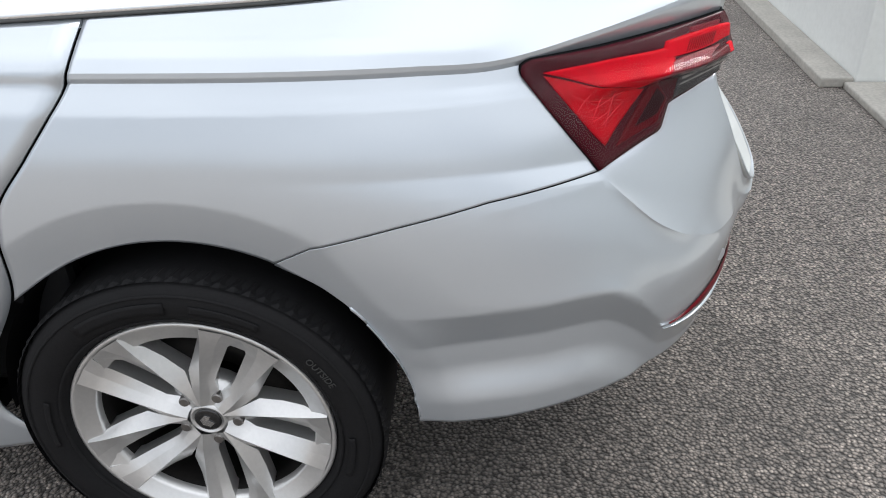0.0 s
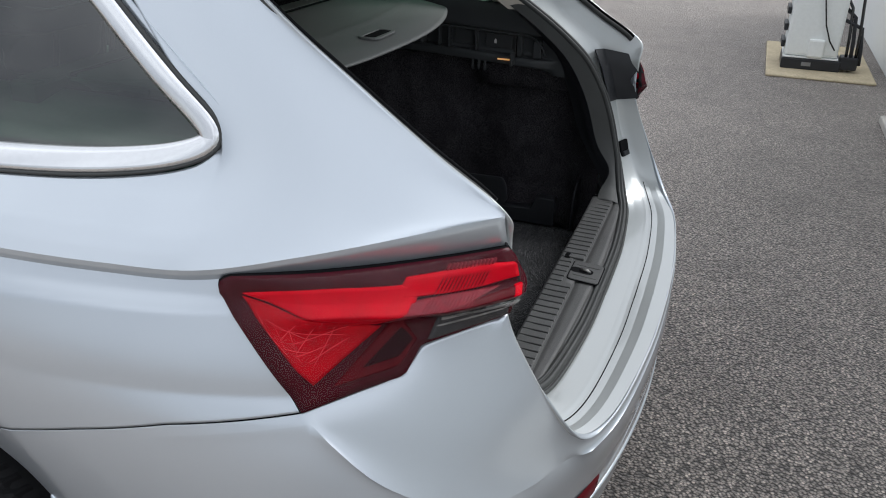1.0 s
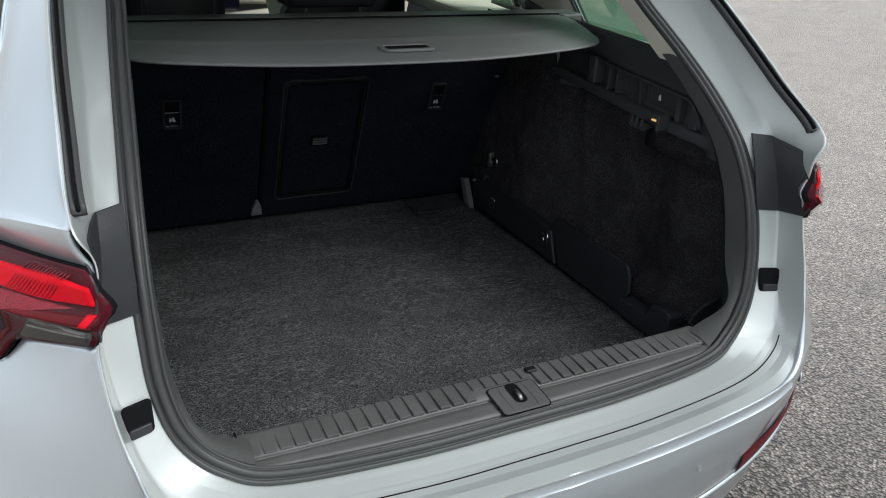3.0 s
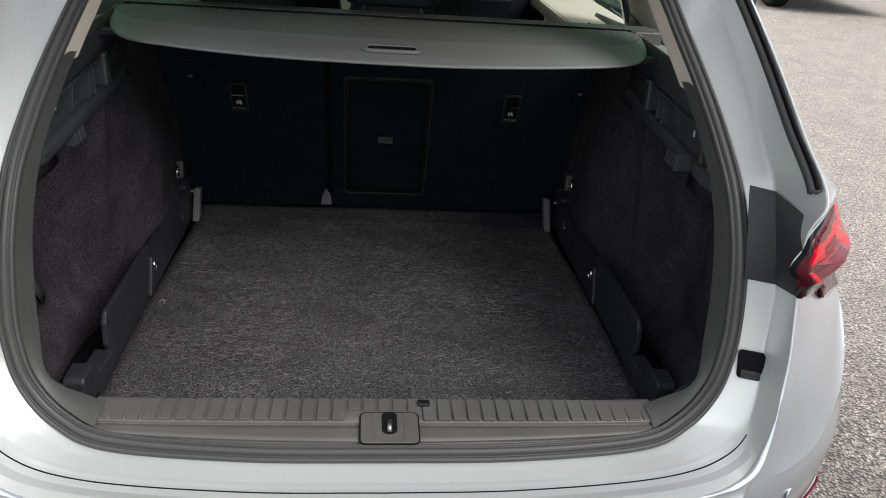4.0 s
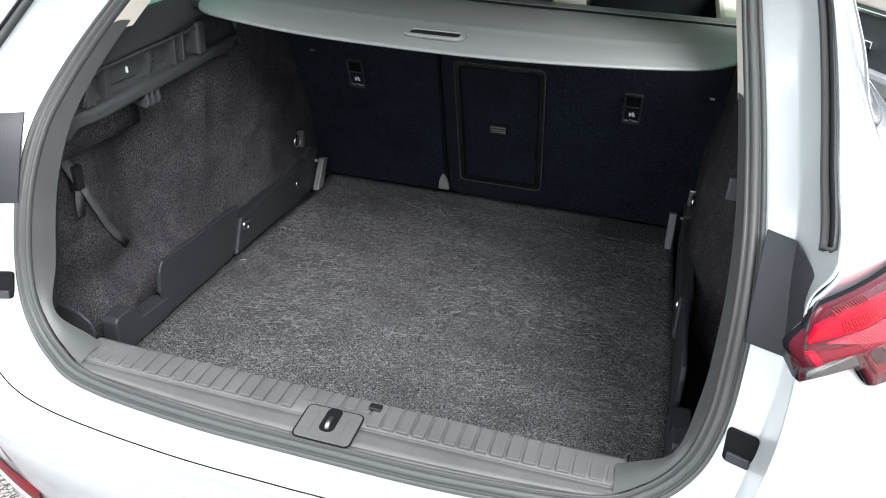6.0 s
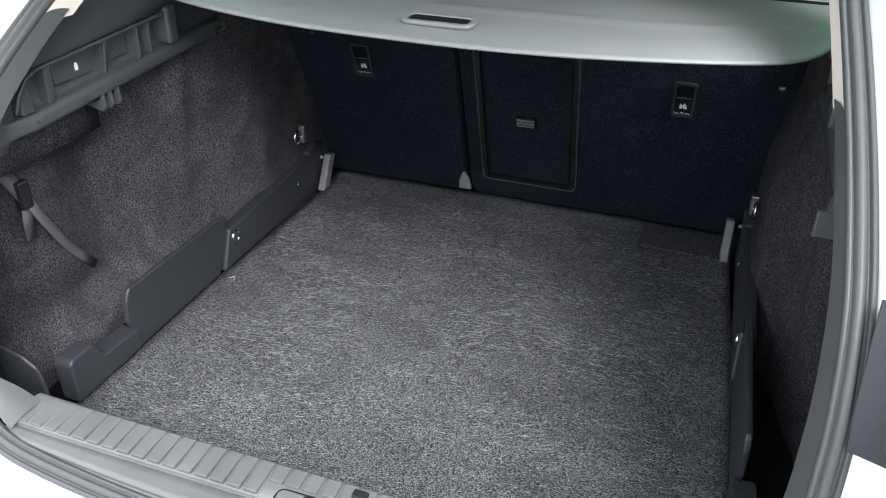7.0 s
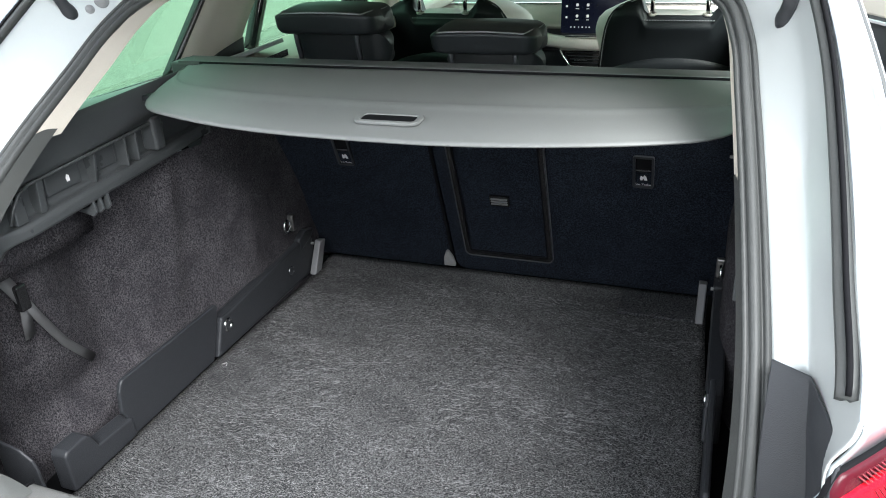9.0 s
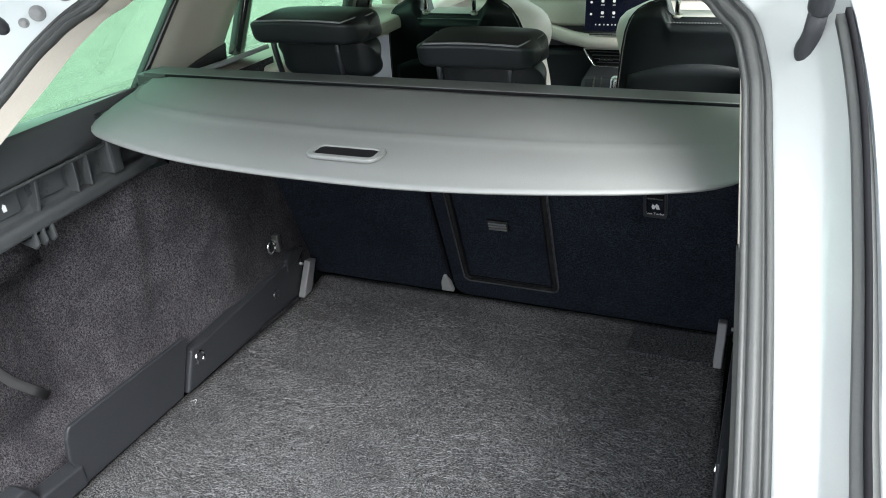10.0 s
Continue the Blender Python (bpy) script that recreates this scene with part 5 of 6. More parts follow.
for x, zc in ((-.362, .885), (.340, .885)):
    anc = part("tether_anchor", frame_ring(.044, .085, .006, .005, .006, U, V, seat_pt(x, zc, 0)), PLASTIC, seat, "child-seat tether anchor with a white label", smooth=False)
    part("anchor_slot", slab(round_rect(.032, .040, .004), .002, U, V, seat_pt(x, zc + .018, .001)), DARK_GAP, anc, smooth=False)
    part("anchor_bar", slab(round_rect(.030, .004, .002), .004, U, V, seat_pt(x, zc + .006, .002)), CHROME, anc, smooth=False)
    part("label", slab([(-.006, -.006), (-.002, -.006), (0, -.0005), (.002, -.006), (.008, -.006), (.006, .003), (.002, .008), (-.001, .002), (-.005, .006), (-.007, 0)], .001, U, V, seat_pt(x, zc - .016, .0015)), WHITE_MARK, anc, smooth=False)
    txt = bpy.data.curves.new("lettering", "FONT")
    txt.body, txt.size, txt.align_x, txt.extrude = "Top Tether", .0085, "CENTER", .0002
    to = new("lettering", txt)
    q = seat_pt(x, zc - .036, .002)
    to.matrix_world = Matrix(((1, 0, 0, q.x), (0, V.y, -.936, q.y), (0, V.z, -.351, q.z), (0, 0, 0, 1)))
    txt.materials.append(WHITE_MARK)
    dg = bpy.context.evaluated_depsgraph_get()
    dg.update()
    me = bpy.data.meshes.new_from_object(to.evaluated_get(dg))
    mw = to.matrix_world.copy()
    bpy.data.objects.remove(to)
    lt = new("lettering", me)
    lt.matrix_world = mw
    lt.parent = anc
for sx in (-.475, .509):
    part("hinge_pin", lathe([(0, -.003), (.003, -.003), (.0038, 0), (.0038, .008)], 12), STEEL, seat).location = seat_pt(sx, .94, .006)


def cushion(w, h, d, r=.035, n=14):
    """A soft block with rounded edges and a slightly crowned face."""
    bm = bmesh.new()
    for f in ((0, 1), (0, -1), (1, 1), (1, -1), (2, 1), (2, -1)):
        ax, sg = f
        def fn(u, v):
            p = [0, 0, 0]
            a, b = [(1, 2), (2, 0), (0, 1)][ax]
            p[ax], p[a], p[b] = sg, 2 * u - 1, 2 * v - 1
            q = Vector((p[0] * w / 2, p[1] * d / 2, p[2] * h / 2))
            core = Vector((max(-w / 2 + r, min(w / 2 - r, q.x)), max(-d / 2 + r, min(d / 2 - r, q.y)), max(-h / 2 + r, min(h / 2 - r, q.z))))
            dv = q - core
            return core + (dv.normalized() * r if dv.length > 1e-6 else dv)
        grid(fn, n, n, bm)
    bmesh.ops.remove_doubles(bm, verts=bm.verts, dist=1e-5)
    return bm


def padded_bar(x0, x1, prof, r=.03, n=34):
    """Upholstered block: one side profile (y, z) carried across x with rounded ends; returns its mesh and its surface."""
    cy, cz = sum(p[0] for p in prof) / len(prof), sum(p[1] for p in prof) / len(prof)
    ring = []
    for i, p in enumerate(prof):
        a, b = prof[i - 1], prof[(i + 1) % len(prof)]
        c = p[2]
        la, lb = math.dist(a[:2], p[:2]), math.dist(b[:2], p[:2])
        q0 = [lerp(p[k], a[k], min(.45, c / la)) for k in (0, 1)]
        q1 = [lerp(p[k], b[k], min(.45, c / lb)) for k in (0, 1)]
        ring += [[(1 - t) ** 2 * q0[k] + 2 * t * (1 - t) * p[k] + t * t * q1[k] for k in (0, 1)] for t in (0, .25, .5, .75, 1)]
        ring += [[lerp(q1[k], lerp(b[k], p[k], min(.45, b[2] / lb)), .5) for k in (0, 1)]]

    def at(u, q):
        x = lerp(x0, x1, u)
        d = min(x - x0, x1 - x)
        k = r * (1 - math.sqrt(max(0, 1 - (1 - d / r) ** 2))) if d < r else 0
        v = Vector((0, cy - q[0], cz - q[1]))
        crown = .004 * math.sin(math.pi * u)
        return Vector((x, q[0], q[1] + (crown if q[1] > cz else 0))) + v.normalized() * min(k, v.length * .8)
    us = [.5 - .5 * math.cos(math.pi * i / n) for i in range(n + 1)]
    bm = bmesh.new()
    rows = [[bm.verts.new(at(u, q)) for q in ring] for u in us]
    m = len(ring)
    for a, b in zip(rows, rows[1:]):
        for j in range(m):
            bm.faces.new((a[j], a[(j + 1) % m], b[(j + 1) % m], b[j]))
    bm.faces.new(rows[0][::-1])
    bm.faces.new(rows[-1])
    bmesh.ops.recalc_face_normals(bm, faces=bm.faces)
    return bm, at


def headrest(x, z, w):
    """Wedge pad with a stitched top edge over a deeper lower pad; z is the height of the stitched edge."""
    h = thing("headrest", "black leather rear headrest with stitched edge on twin posts", "headrest", "rear headrests")
    top = [(1.122, z, .008), (1.19, z + .010, .02), (1.262, z + .008, .020), (1.276, z - .050, .02), (1.205, z - .052, .008), (1.130, z - .040, .014)]
    bm, at = padded_bar(x - w / 2, x + w / 2, top)
    part("pad", bm, LEATHER, h)
    low = [(1.196, z - .046, .006), (1.266, z - .046, .006), (1.272, z - .128, .02), (1.214, z - .128, .022)]
    part("lower_pad", padded_bar(x - w / 2 + .008, x + w / 2 - .004, low, .035)[0], LEATHER, h)
    # two rows of stitching follow the top edge and run forward over both ends
    for off in (0, .005):
        path = [at(.085 - .01 * k, (lerp(1.126, 1.235, k / 6), z + .0005 + .008 * k / 6)) for k in range(6, 0, -1)]
        path += [at(u, (1.1245, z - .0005)) for u in np.linspace(.10, .90, 24)]
        path += [at(.915 + .01 * k, (lerp(1.126, 1.235, k / 6), z + .0005 + .008 * k / 6)) for k in range(1, 7)]
        path = [p + Vector((0, off - .0005, .0018 + off * .12)) for p in path]
        part("seam", tube(path, .0009, 5), STITCH, h)
    for s in (-1, 1):
        px = x + s * w * .305
        part("post", tube([(px, 1.146, z - .035), (px, 1.150, z - .060), (px, 1.166, z - .118)], .0058, 14), PLASTIC, h)
        part("post_guide", lathe([(0, .006), (.012, .006), (.016, 0), (.016, -.006)], 16), GREY_PLASTIC, h).matrix_world = pose(px, 1.166, min(z - .112, 1.088), 0, 90, 0)
    return h


for x0, x1 in ((-.545, -.141), (-.133, .545)):
    part("leather_front", cushion(x1 - x0, .52, .11, .045), LEATHER, seat, "black leather seat front").matrix_world = pose((x0 + x1) / 2, 1.305, .828, 20.5, 0, 0)
headrest(-.334, 1.214, .236)
headrest(.016, 1.180, .222)


# ---- luggage cover ----
cover = thing("luggage_cover", "dark grey vinyl retractable luggage cover pulled part way out", "luggage cover")


def cover_pt(u, v):
    """u across, v from the roller forward edge to the bowed rear edge."""
    a = 2 * u - 1
    half = lerp(.535, .562, smooth(v, 0, .3))
    x = a * half
    y_e = .620 + .105 * (abs(x) / .5) ** 2.4 + .17 * max(0, (abs(x) - .43) / .132) ** 3
    y = lerp(.985, y_e, v)
    z = 1.140 - .013 * v + .004 * math.sin(math.pi * v) - .003 * smooth(v, .86, 1.0) + .0012 * noise.noise((x * 5, y * 9, 1))
    z += .003 * math.exp(-((v - .60) / .03) ** 2)
    return Vector((x, y, z))


part("blind", grid(cover_pt, 60, 30), COVER, cover, solid=.0035)
part("pull_handle", frame_ring(.108, .048, .016, .010, .006, (1, 0, 0), (0, 1, .03), (.004, .692, 1.1315)), COVER, cover, "moulded grey pull handle", smooth=False, bevel=.002)
part("handle_slot", slab(round_rect(.088, .026, .008), .0045, (1, 0, 0), (0, 1, .03), (.004, .692, 1.1315)), DARK_GAP, cover, smooth=False)
part("roller_housing", sweep([(-.60, 1.012, 1.1235), (-.3, 1.012, 1.1235), (.3, 1.012, 1.1235), (.60, 1.012, 1.1235)], [(-.026, -.02), (-.026, .008), (-.016, .014), (.016, .014), (.026, .008), (.026, -.02)]), ROLLER, cover, "roller housing across the seat back", smooth=False)
# grey line drawn along the housing's edge as its highlight
part("lip_highlight", tube([(-.545, .9885, 1.1425), (0, .9885, 1.1425), (.545, .9885, 1.1425)], .0016, 6), GREY_PLASTIC, cover)
part("roller_slot", tube([(-.545, .9845, 1.1405), (0, .9845, 1.1405), (.545, .9845, 1.1405)], .0032, 6), DARK_GAP, cover)
for sg in (1, -1):
    part("end_cap", boxes((min(sg * .545, sg * .62), max(sg * .545, sg * .62), .985, 1.04, 1.10, 1.1405)), ROLLER, cover, smooth=False, bevel=.004)
    part("cover_pin", boxes((min(sg * .52, sg * .575), max(sg * .52, sg * .575), .80, .83, 1.108, 1.12)), PLASTIC, cover, smooth=False, bevel=.003)


# ---- front seats and dashboard ----
def front_seat(x, lab):
    s = thing("front_seat", lab, "seat", "front seats")
    half = [(.42, .235), (.60, .240), (.876, .232), (1.0, .216), (1.05, .207), (1.08, .196), (1.103, .180), (1.118, .158), (1.127, .136), (1.132, .112)]

    def back(a, h, out=0.0):
        """Point of the rear face: a across (-1..1), h height before the notch is cut."""
        q = a * straight(h, half)
        notch = (1 - smooth(abs(q), .086, .112)) * smooth(h, .98, 1.132)
        roll = .030 * abs(a) ** 5 + .022 * smooth(h, 1.09, 1.132)
        return Vector((x + q, 1.895 + .24 * (1.13 - h) + roll - out, h - .042 * notch))
    heights = list(np.linspace(.42, 1.0, 10)) + list(np.linspace(1.02, 1.132, 14))
    bm = bmesh.new()
    cols = [-1 + 2 * i / 48 for i in range(49)]
    rows = [[bm.verts.new(back(a, h)) for a in cols] for h in heights]
    rows.append([bm.verts.new(back(a, 1.132) + Vector((0, .03, -.002))) for a in cols])
    rows.append([bm.verts.new(back(a, 1.132) + Vector((0, .10, -.016))) for a in cols])
    for a, b in zip(rows, rows[1:]):
        for j in range(48):
            bm.faces.new((a[j], a[j + 1], b[j + 1], b[j]))
    part("backrest", bm, LEATHER, s)
    for sg in (-1, 1):
        part("side_bolster", grid(lambda u, v: (lambda h: back(sg, h) + Vector((sg * (.040 * math.sin(math.pi * .62 * u)) * smooth(h, .93, 1.04) * (1 - smooth(h, 1.075, 1.128)), .15 * u, -.012 * u)))(lerp(.45, 1.128, v)), 10, 36), CREAM, s, "cream side bolster")
        part("seam", tube([back(sg * .972, h, .001) for h in np.linspace(.50, 1.131, 30)], .0011, 5), STITCH, s)
        part("post", tube([(x + sg * .073, 1.925, 1.07), (x + sg * .073, 1.915, 1.175)], .0060, 12), CHROME, s, "chrome headrest post")
        part("post_guide", lathe([(0, .004), (.010, .004), (.013, 0), (.013, -.004)], 16), CREAM, s).matrix_world = pose(x + sg * .073, 1.925, 1.091, 0, 90, 0)
    part("notch_trim", boxes((x - .084, x + .084, 1.925, 2.03, 1.070, 1.0895)), CREAM, s, smooth=False, bevel=.004)
    st = bmesh.new()
    for k in range(26):
        q = x - .092 + .184 * k / 25
        box(st, q - .0020, q + .0020, 1.9055, 1.9085, 1.0775, 1.0795)
    part("notch_stitching", st, STITCH, s, smooth=False)

    def pocket(u, v):
        a = lerp(-.86, .86, u)
        return back(a, lerp(.55, .972 - .060 * abs(a) ** 2.2, v), .004)
    part("map_pocket", grid(pocket, 24, 12), LEATHER, s, solid=.003)
    part("headrest", padded_bar(x - .135, x + .135, [(1.885, 1.165, .03), (1.875, 1.27, .03), (1.955, 1.31, .03), (1.985, 1.25, .03), (1.97, 1.155, .03)], .045)[0], LEATHER, s)
    part("cushion", cushion(.50, .15, .50, .06), LEATHER, s).matrix_world = pose(x, 2.42, .47, 4, 0, 0)
    return s


front_seat(-.346, "black leather front passenger seat with cream side bolsters")
front_seat(.346, "black leather driver's seat with cream side bolsters")
dash = thing("dashboard", "black and cream dashboard with a central touch screen", "dashboard")
part("dash_top", slab([(2.80, .90), (2.80, .985), (2.83, 1.0), (3.0, 1.005), (3.2, .965), (3.3, .90), (3.3, .80), (2.86, .80)], 1.40, (0, 1, 0), (0, 0, 1), (-.70, 0, 0)), GREY_PLASTIC, dash, smooth=False, bevel=.012)
part("dash_lower", boxes((-.70, .70, 2.80, 3.3, .45, .80)), PLASTIC, dash, smooth=False, bevel=.02)
part("cream_panel", grid(lambda u, v: Vector((lerp(-.69, .69, u), 2.792 - .012 * math.sin(math.pi * v), lerp(.895, .985, v))), 12, 6), CREAM, dash, "cream upper dash panel", solid=.006)
# chrome tube stands in for the white highlight on the dash's edge
part("edge_highlight", tube([(lerp(-.69, .69, k / 12), 2.786, .990) for k in range(13)], .005, 8), CHROME, dash, "bright strip drawn for the highlight along the dash top")
band = [(-.70, 2.775, .925), (-.50, 2.77, .917), (-.36, 2.762, .898), (-.27, 2.755, .876), (-.20, 2.75, .857), (-.13, 2.745, .847), (-.05, 2.742, .844), (.12, 2.742, .844), (.3, 2.75, .86), (.50, 2.77, .90), (.69, 2.775, .92)]
part("cream_band", sweep(band, [(-.022, -.020), (-.026, -.006), (-.022, .012), (-.010, .022), (.014, .024), (.024, .012), (.024, -.020)]), CREAM, dash, "thick cream trim band", smooth=True)
scr = part("touch_screen", slab(round_rect(.29, .132, .008), .012, (1, 0, 0), (0, .1, .995), (.001, 2.735, .954)), SCREEN, dash, "glossy touch screen with lit icons", smooth=False)
part("screen_foot", boxes((-.13, .13, 2.725, 2.75, .870, .879)), CHROME, dash, smooth=False, bevel=.002)


def icon(a, z, w, h):
    part("icon", slab(round_rect(w, h, min(w, h) * .35), .0012, (1, 0, 0), (0, .1, .995), (a, 2.7225 + .1 * (z - .954), z)), ICON, scr, smooth=False)


for z in (.989, .948):
    icon(-.123, z, .008, .008)
    for a in (-.082, -.041):
        icon(a, z + .005, .010, .011)
        icon(a, z - .009, .013 if a < -.06 else .010, .0025)
for a, w in ((-.104, .004), (-.090, .006), (-.074, .003), (-.060, .006), (-.045, .004), (-.033, .005)):
    icon(a, .912, w, .005)
vent = part("air_vent", slab([(-.150, .818), (.150, .818), (.110, .757), (-.110, .757)], .03, (1, 0, 0), (0, 0, 1), (0, 2.775, 0)), GLOSS_BLACK, dash, "central air vent", smooth=False)
loop = [(-.150, .820), (-.132, .787), (-.112, .759), (-.104, .755), (0, .754), (.104, .755), (.112, .759), (.132, .787), (.150, .820)]
part("vent_surround", tube([(a, 2.738, z) for a, z in loop], .0032, 8), CHROME, vent, "chrome vent surround")
part("vent_shelf", boxes((-.150, .150, 2.735, 2.79, .818, .824)), CREAM, vent, smooth=False, bevel=.002)
for j in range(4):
    k = .128 - .009 * j
    part("slat", boxes((-k, k, 2.739, 2.765, .807 - .013 * j, .8095 - .013 * j)), PLASTIC, vent, smooth=False)
part("vent_tab", boxes((-.089, -.040, 2.730, 2.742, .779, .784)), CHROME, vent, "bright vent tab", smooth=False, bevel=.001)
part("centre_console", boxes((-.13, .13, 1.75, 2.9, .32, .56)), PLASTIC, dash, smooth=False, bevel=.02)
part("console_riser", slab([(2.52, .55), (2.62, .74), (2.80, .76), (2.80, .55)], .26, (0, 1, 0), (0, 0, 1), (-.13, 0, 0)), PLASTIC, dash, smooth=False, bevel=.015)
for a, w in ((-.085, .006), (-.058, .003)):
    part("console_trim", slab([(2.555, .62), (2.620, .745), (2.626, .742), (2.561, .617)], w, (0, 1, 0), (0, 0, 1), (a, 0, 0)), CHROME, dash, "bright console trim", smooth=False)
part("selector", padded_bar(-.012, .030, [(2.535, .715, .008), (2.545, .765, .012), (2.575, .765, .012), (2.58, .70, .008)], .012, 12)[0], CHROME, dash, "chrome gear selector")


# ---- cabin shell: roof, pillars, doors' insides, floor ----
part("roof", grid(lambda u, v: Vector((lerp(-.57, .57, u), lerp(.72, 2.9, v), 1.43 + .025 * math.sin(math.pi * u))), 12, 12), SILVER, car, solid=.004)
part("headliner", grid(lambda u, v: Vector((lerp(-.55, .55, u), lerp(.83, 2.8, v), 1.375 + .02 * math.sin(math.pi * u))), 12, 12), BEIGE, car, "beige roof lining", solid=.006)
for sg in (1, -1):
    part("pillar_trim", grid(lambda u, v: (lambda a, b: Vector((sg * lerp(a.x, b[0], v), lerp(a.y, b[1], v), lerp(a.z, b[2], v))))(curve_at(SEAL, lerp(7.0, 1.8, u) / N_EDGE) + Vector((-.03, .04, 0)), (lerp(.655, .57, u), lerp(.66, .94, u), lerp(1.13, 1.39, u))), 20, 4), BEIGE, car, "beige pillar lining")
    def pillar(name, lo0, lo1, hi0, hi1, t, mt, lab="", bow=1.0, foot=1.09):
        part(name, grid(lambda u, v: (lambda z: Vector((sg * lerp(.672, .565, max(z, 0)), lerp(lerp(lo0, hi0, z), lerp(lo1, hi1, max(0, z) ** bow), u), lerp(1.09, 1.40, z))))(lerp((foot - 1.09) / .31, 1, v)), 4, 12), mt, car, lab, solid=t, offset=0)
    pillar("c_pillar", 1.03, 1.282, 1.222, 1.47, .03, BEIGE, "beige lining of the pillar between the side windows", 1.6)
    pillar("pillar_edge", 1.018, 1.028, 1.208, 1.220, .02, GLOSS_BLACK)
    part("pillar_foot", slab([(1.07, 1.085), (1.290, 1.085), (1.298, 1.135), (1.20, 1.118)], sg * .014, (0, 1, 0), (0, 0, 1), (sg * .640, 0, 0)), PLASTIC, car, "black foot of the pillar lining", smooth=False, bevel=.003)
    pillar("door_pillar", 1.357, 1.377, 1.377, 1.400, .03, GLOSS_BLACK)
    pillar("b_pillar_seal", 1.905, 1.932, 1.905, 1.932, .03, GLOSS_BLACK)
    pillar("b_pillar_post", 1.934, 2.020, 1.934, 2.020, .024, PLASTIC)
    pillar("door_seal", 2.022, 2.046, 2.022, 2.046, .03, GLOSS_BLACK)
    pillar("b_pillar", 2.19, 2.30, 2.06, 2.17, .06, BEIGE, "", 1.0, .80)
    part("door_top_trim", boxes((min(sg * .50, sg * .70), max(sg * .50, sg * .70), 1.285, 2.1, 1.045, 1.085)), BEIGE, car, smooth=False, bevel=.012)
    part("inner_door_trim", boxes((min(sg * .70, sg * .76), max(sg * .70, sg * .76), 1.36, 2.1, .30, 1.03)), PLASTIC, car, smooth=False, bevel=.02)
    part("roof_rail_trim", boxes((min(sg * .53, sg * .57), max(sg * .53, sg * .57), .92, 2.8, 1.37, 1.42)), BEIGE, car, smooth=False, bevel=.01)
# front end: closed passenger door, wings, bonnet, nose and front wheels
def flank(y, z):
    return (.905 - .07 * smooth(y, 3.6, 4.3)) - .05 * smooth(z, .80, 1.02) - .05 * smooth(.42 - z, 0, .2)


def front_wing(sg):
    def fn(u, v):
        y = lerp(3.16, 4.16, u)
        d = .372 ** 2 - (y - 3.78) ** 2
        z = lerp(max(.25, .345 + math.sqrt(d)) if d > 0 else .25, lerp(1.0, .80, u ** 1.4), v)
        return Vector((sg * flank(y, z), y, z))
    return grid(fn, 60, 14)


for sg in (1, -1):
    part("front_wing", front_wing(sg), SILVER, car, solid=.004)
    part("a_pillar", tube([(sg * .70, 3.30, .98), (sg * .64, 3.0, 1.24), (sg * .575, 2.66, 1.415)], .032, 10), SILVER, car)
    part("wheel_housing", grid(lambda u, v: (sg * lerp(.62, .86, v), 3.78 + .366 * math.cos(math.pi * u), .345 + .366 * math.sin(math.pi * u)), 28, 2), DARK_GAP, car)
part("passenger_door", grid(lambda u, v: Vector((-flank(3, lerp(.25, 1.005, v)), lerp(2.106, 3.154, u), lerp(.25, 1.005, v))), 6, 16), SILVER, car, solid=.004)
part("front_bumper", grid(lambda u, v: (lambda g, z: Vector((-(.835 - .03 * smooth(z, .55, .78)) * math.copysign(abs(math.cos(g)) ** .55, math.cos(g)), 4.16 + (.36 - .10 * smooth(z, .5, .80)) * math.sin(g) ** .8, z)))(math.pi * u, lerp(.24, .80, v)), 48, 14), SILVER, car, "silver front bumper", solid=.004)
part("bonnet", grid(lambda u, v: Vector((lerp(-.80, .80, u) * lerp(1, .93, v), lerp(3.22, 4.40 - .22 * abs(2 * u - 1) ** 3, v), lerp(1.005, .79, v ** 1.5) + .035 * math.cos(math.pi * (u - .5)))), 24, 18), SILVER, car, "silver bonnet", solid=.006)
for sg in (1, -1):
    copy_thing(w1, pose(sg * .795, 3.78, .330, 0, 0, 180 if sg > 0 else 0))
part("cabin_floor", boxes((-.72, .72, 1.35, 3.2, .28, .33)), DARK_GAP, car, smooth=False)
part("boot_tub", boxes((-.68, .68, .27, 1.4, .44, .50)), DARK_GAP, car, smooth=False)

# front windscreen pane and raised tailgate
ws = part("windscreen", grid(lambda u, v: Vector((lerp(-.62, .62, u), lerp(3.25, 2.7, v), lerp(.95, 1.41, v))), 8, 8), SCREEN_GLASS, car, "faintly green windscreen")
ws.visible_shadow = False
fw = part("front_pane", grid(lambda u, v: Vector((-lerp(.735, .60, v), lerp(2.10, lerp(3.2, 2.75, v), u), lerp(1.0, 1.40, v))), 8, 8), TINT_GLASS, car, "green tinted front side pane")
fw.visible_shadow = False
part("front_door_ledge", boxes((-.74, -.62, 2.1, 3.1, .985, 1.03)), CREAM, car, smooth=False, bevel=.012)
gate = thing("tailgate", "", "")
gate.parent = car
gate["label"] = "raised silver tailgate held by gas struts"
part("gate_skin", grid(lambda u, v: Vector((lerp(-.60, .60, u) * lerp(.95, 1.05, v), lerp(.70, -.36, v), lerp(1.47, 2.02, v) + .03 * math.sin(math.pi * u))), 14, 14), SILVER, gate, solid=.02)
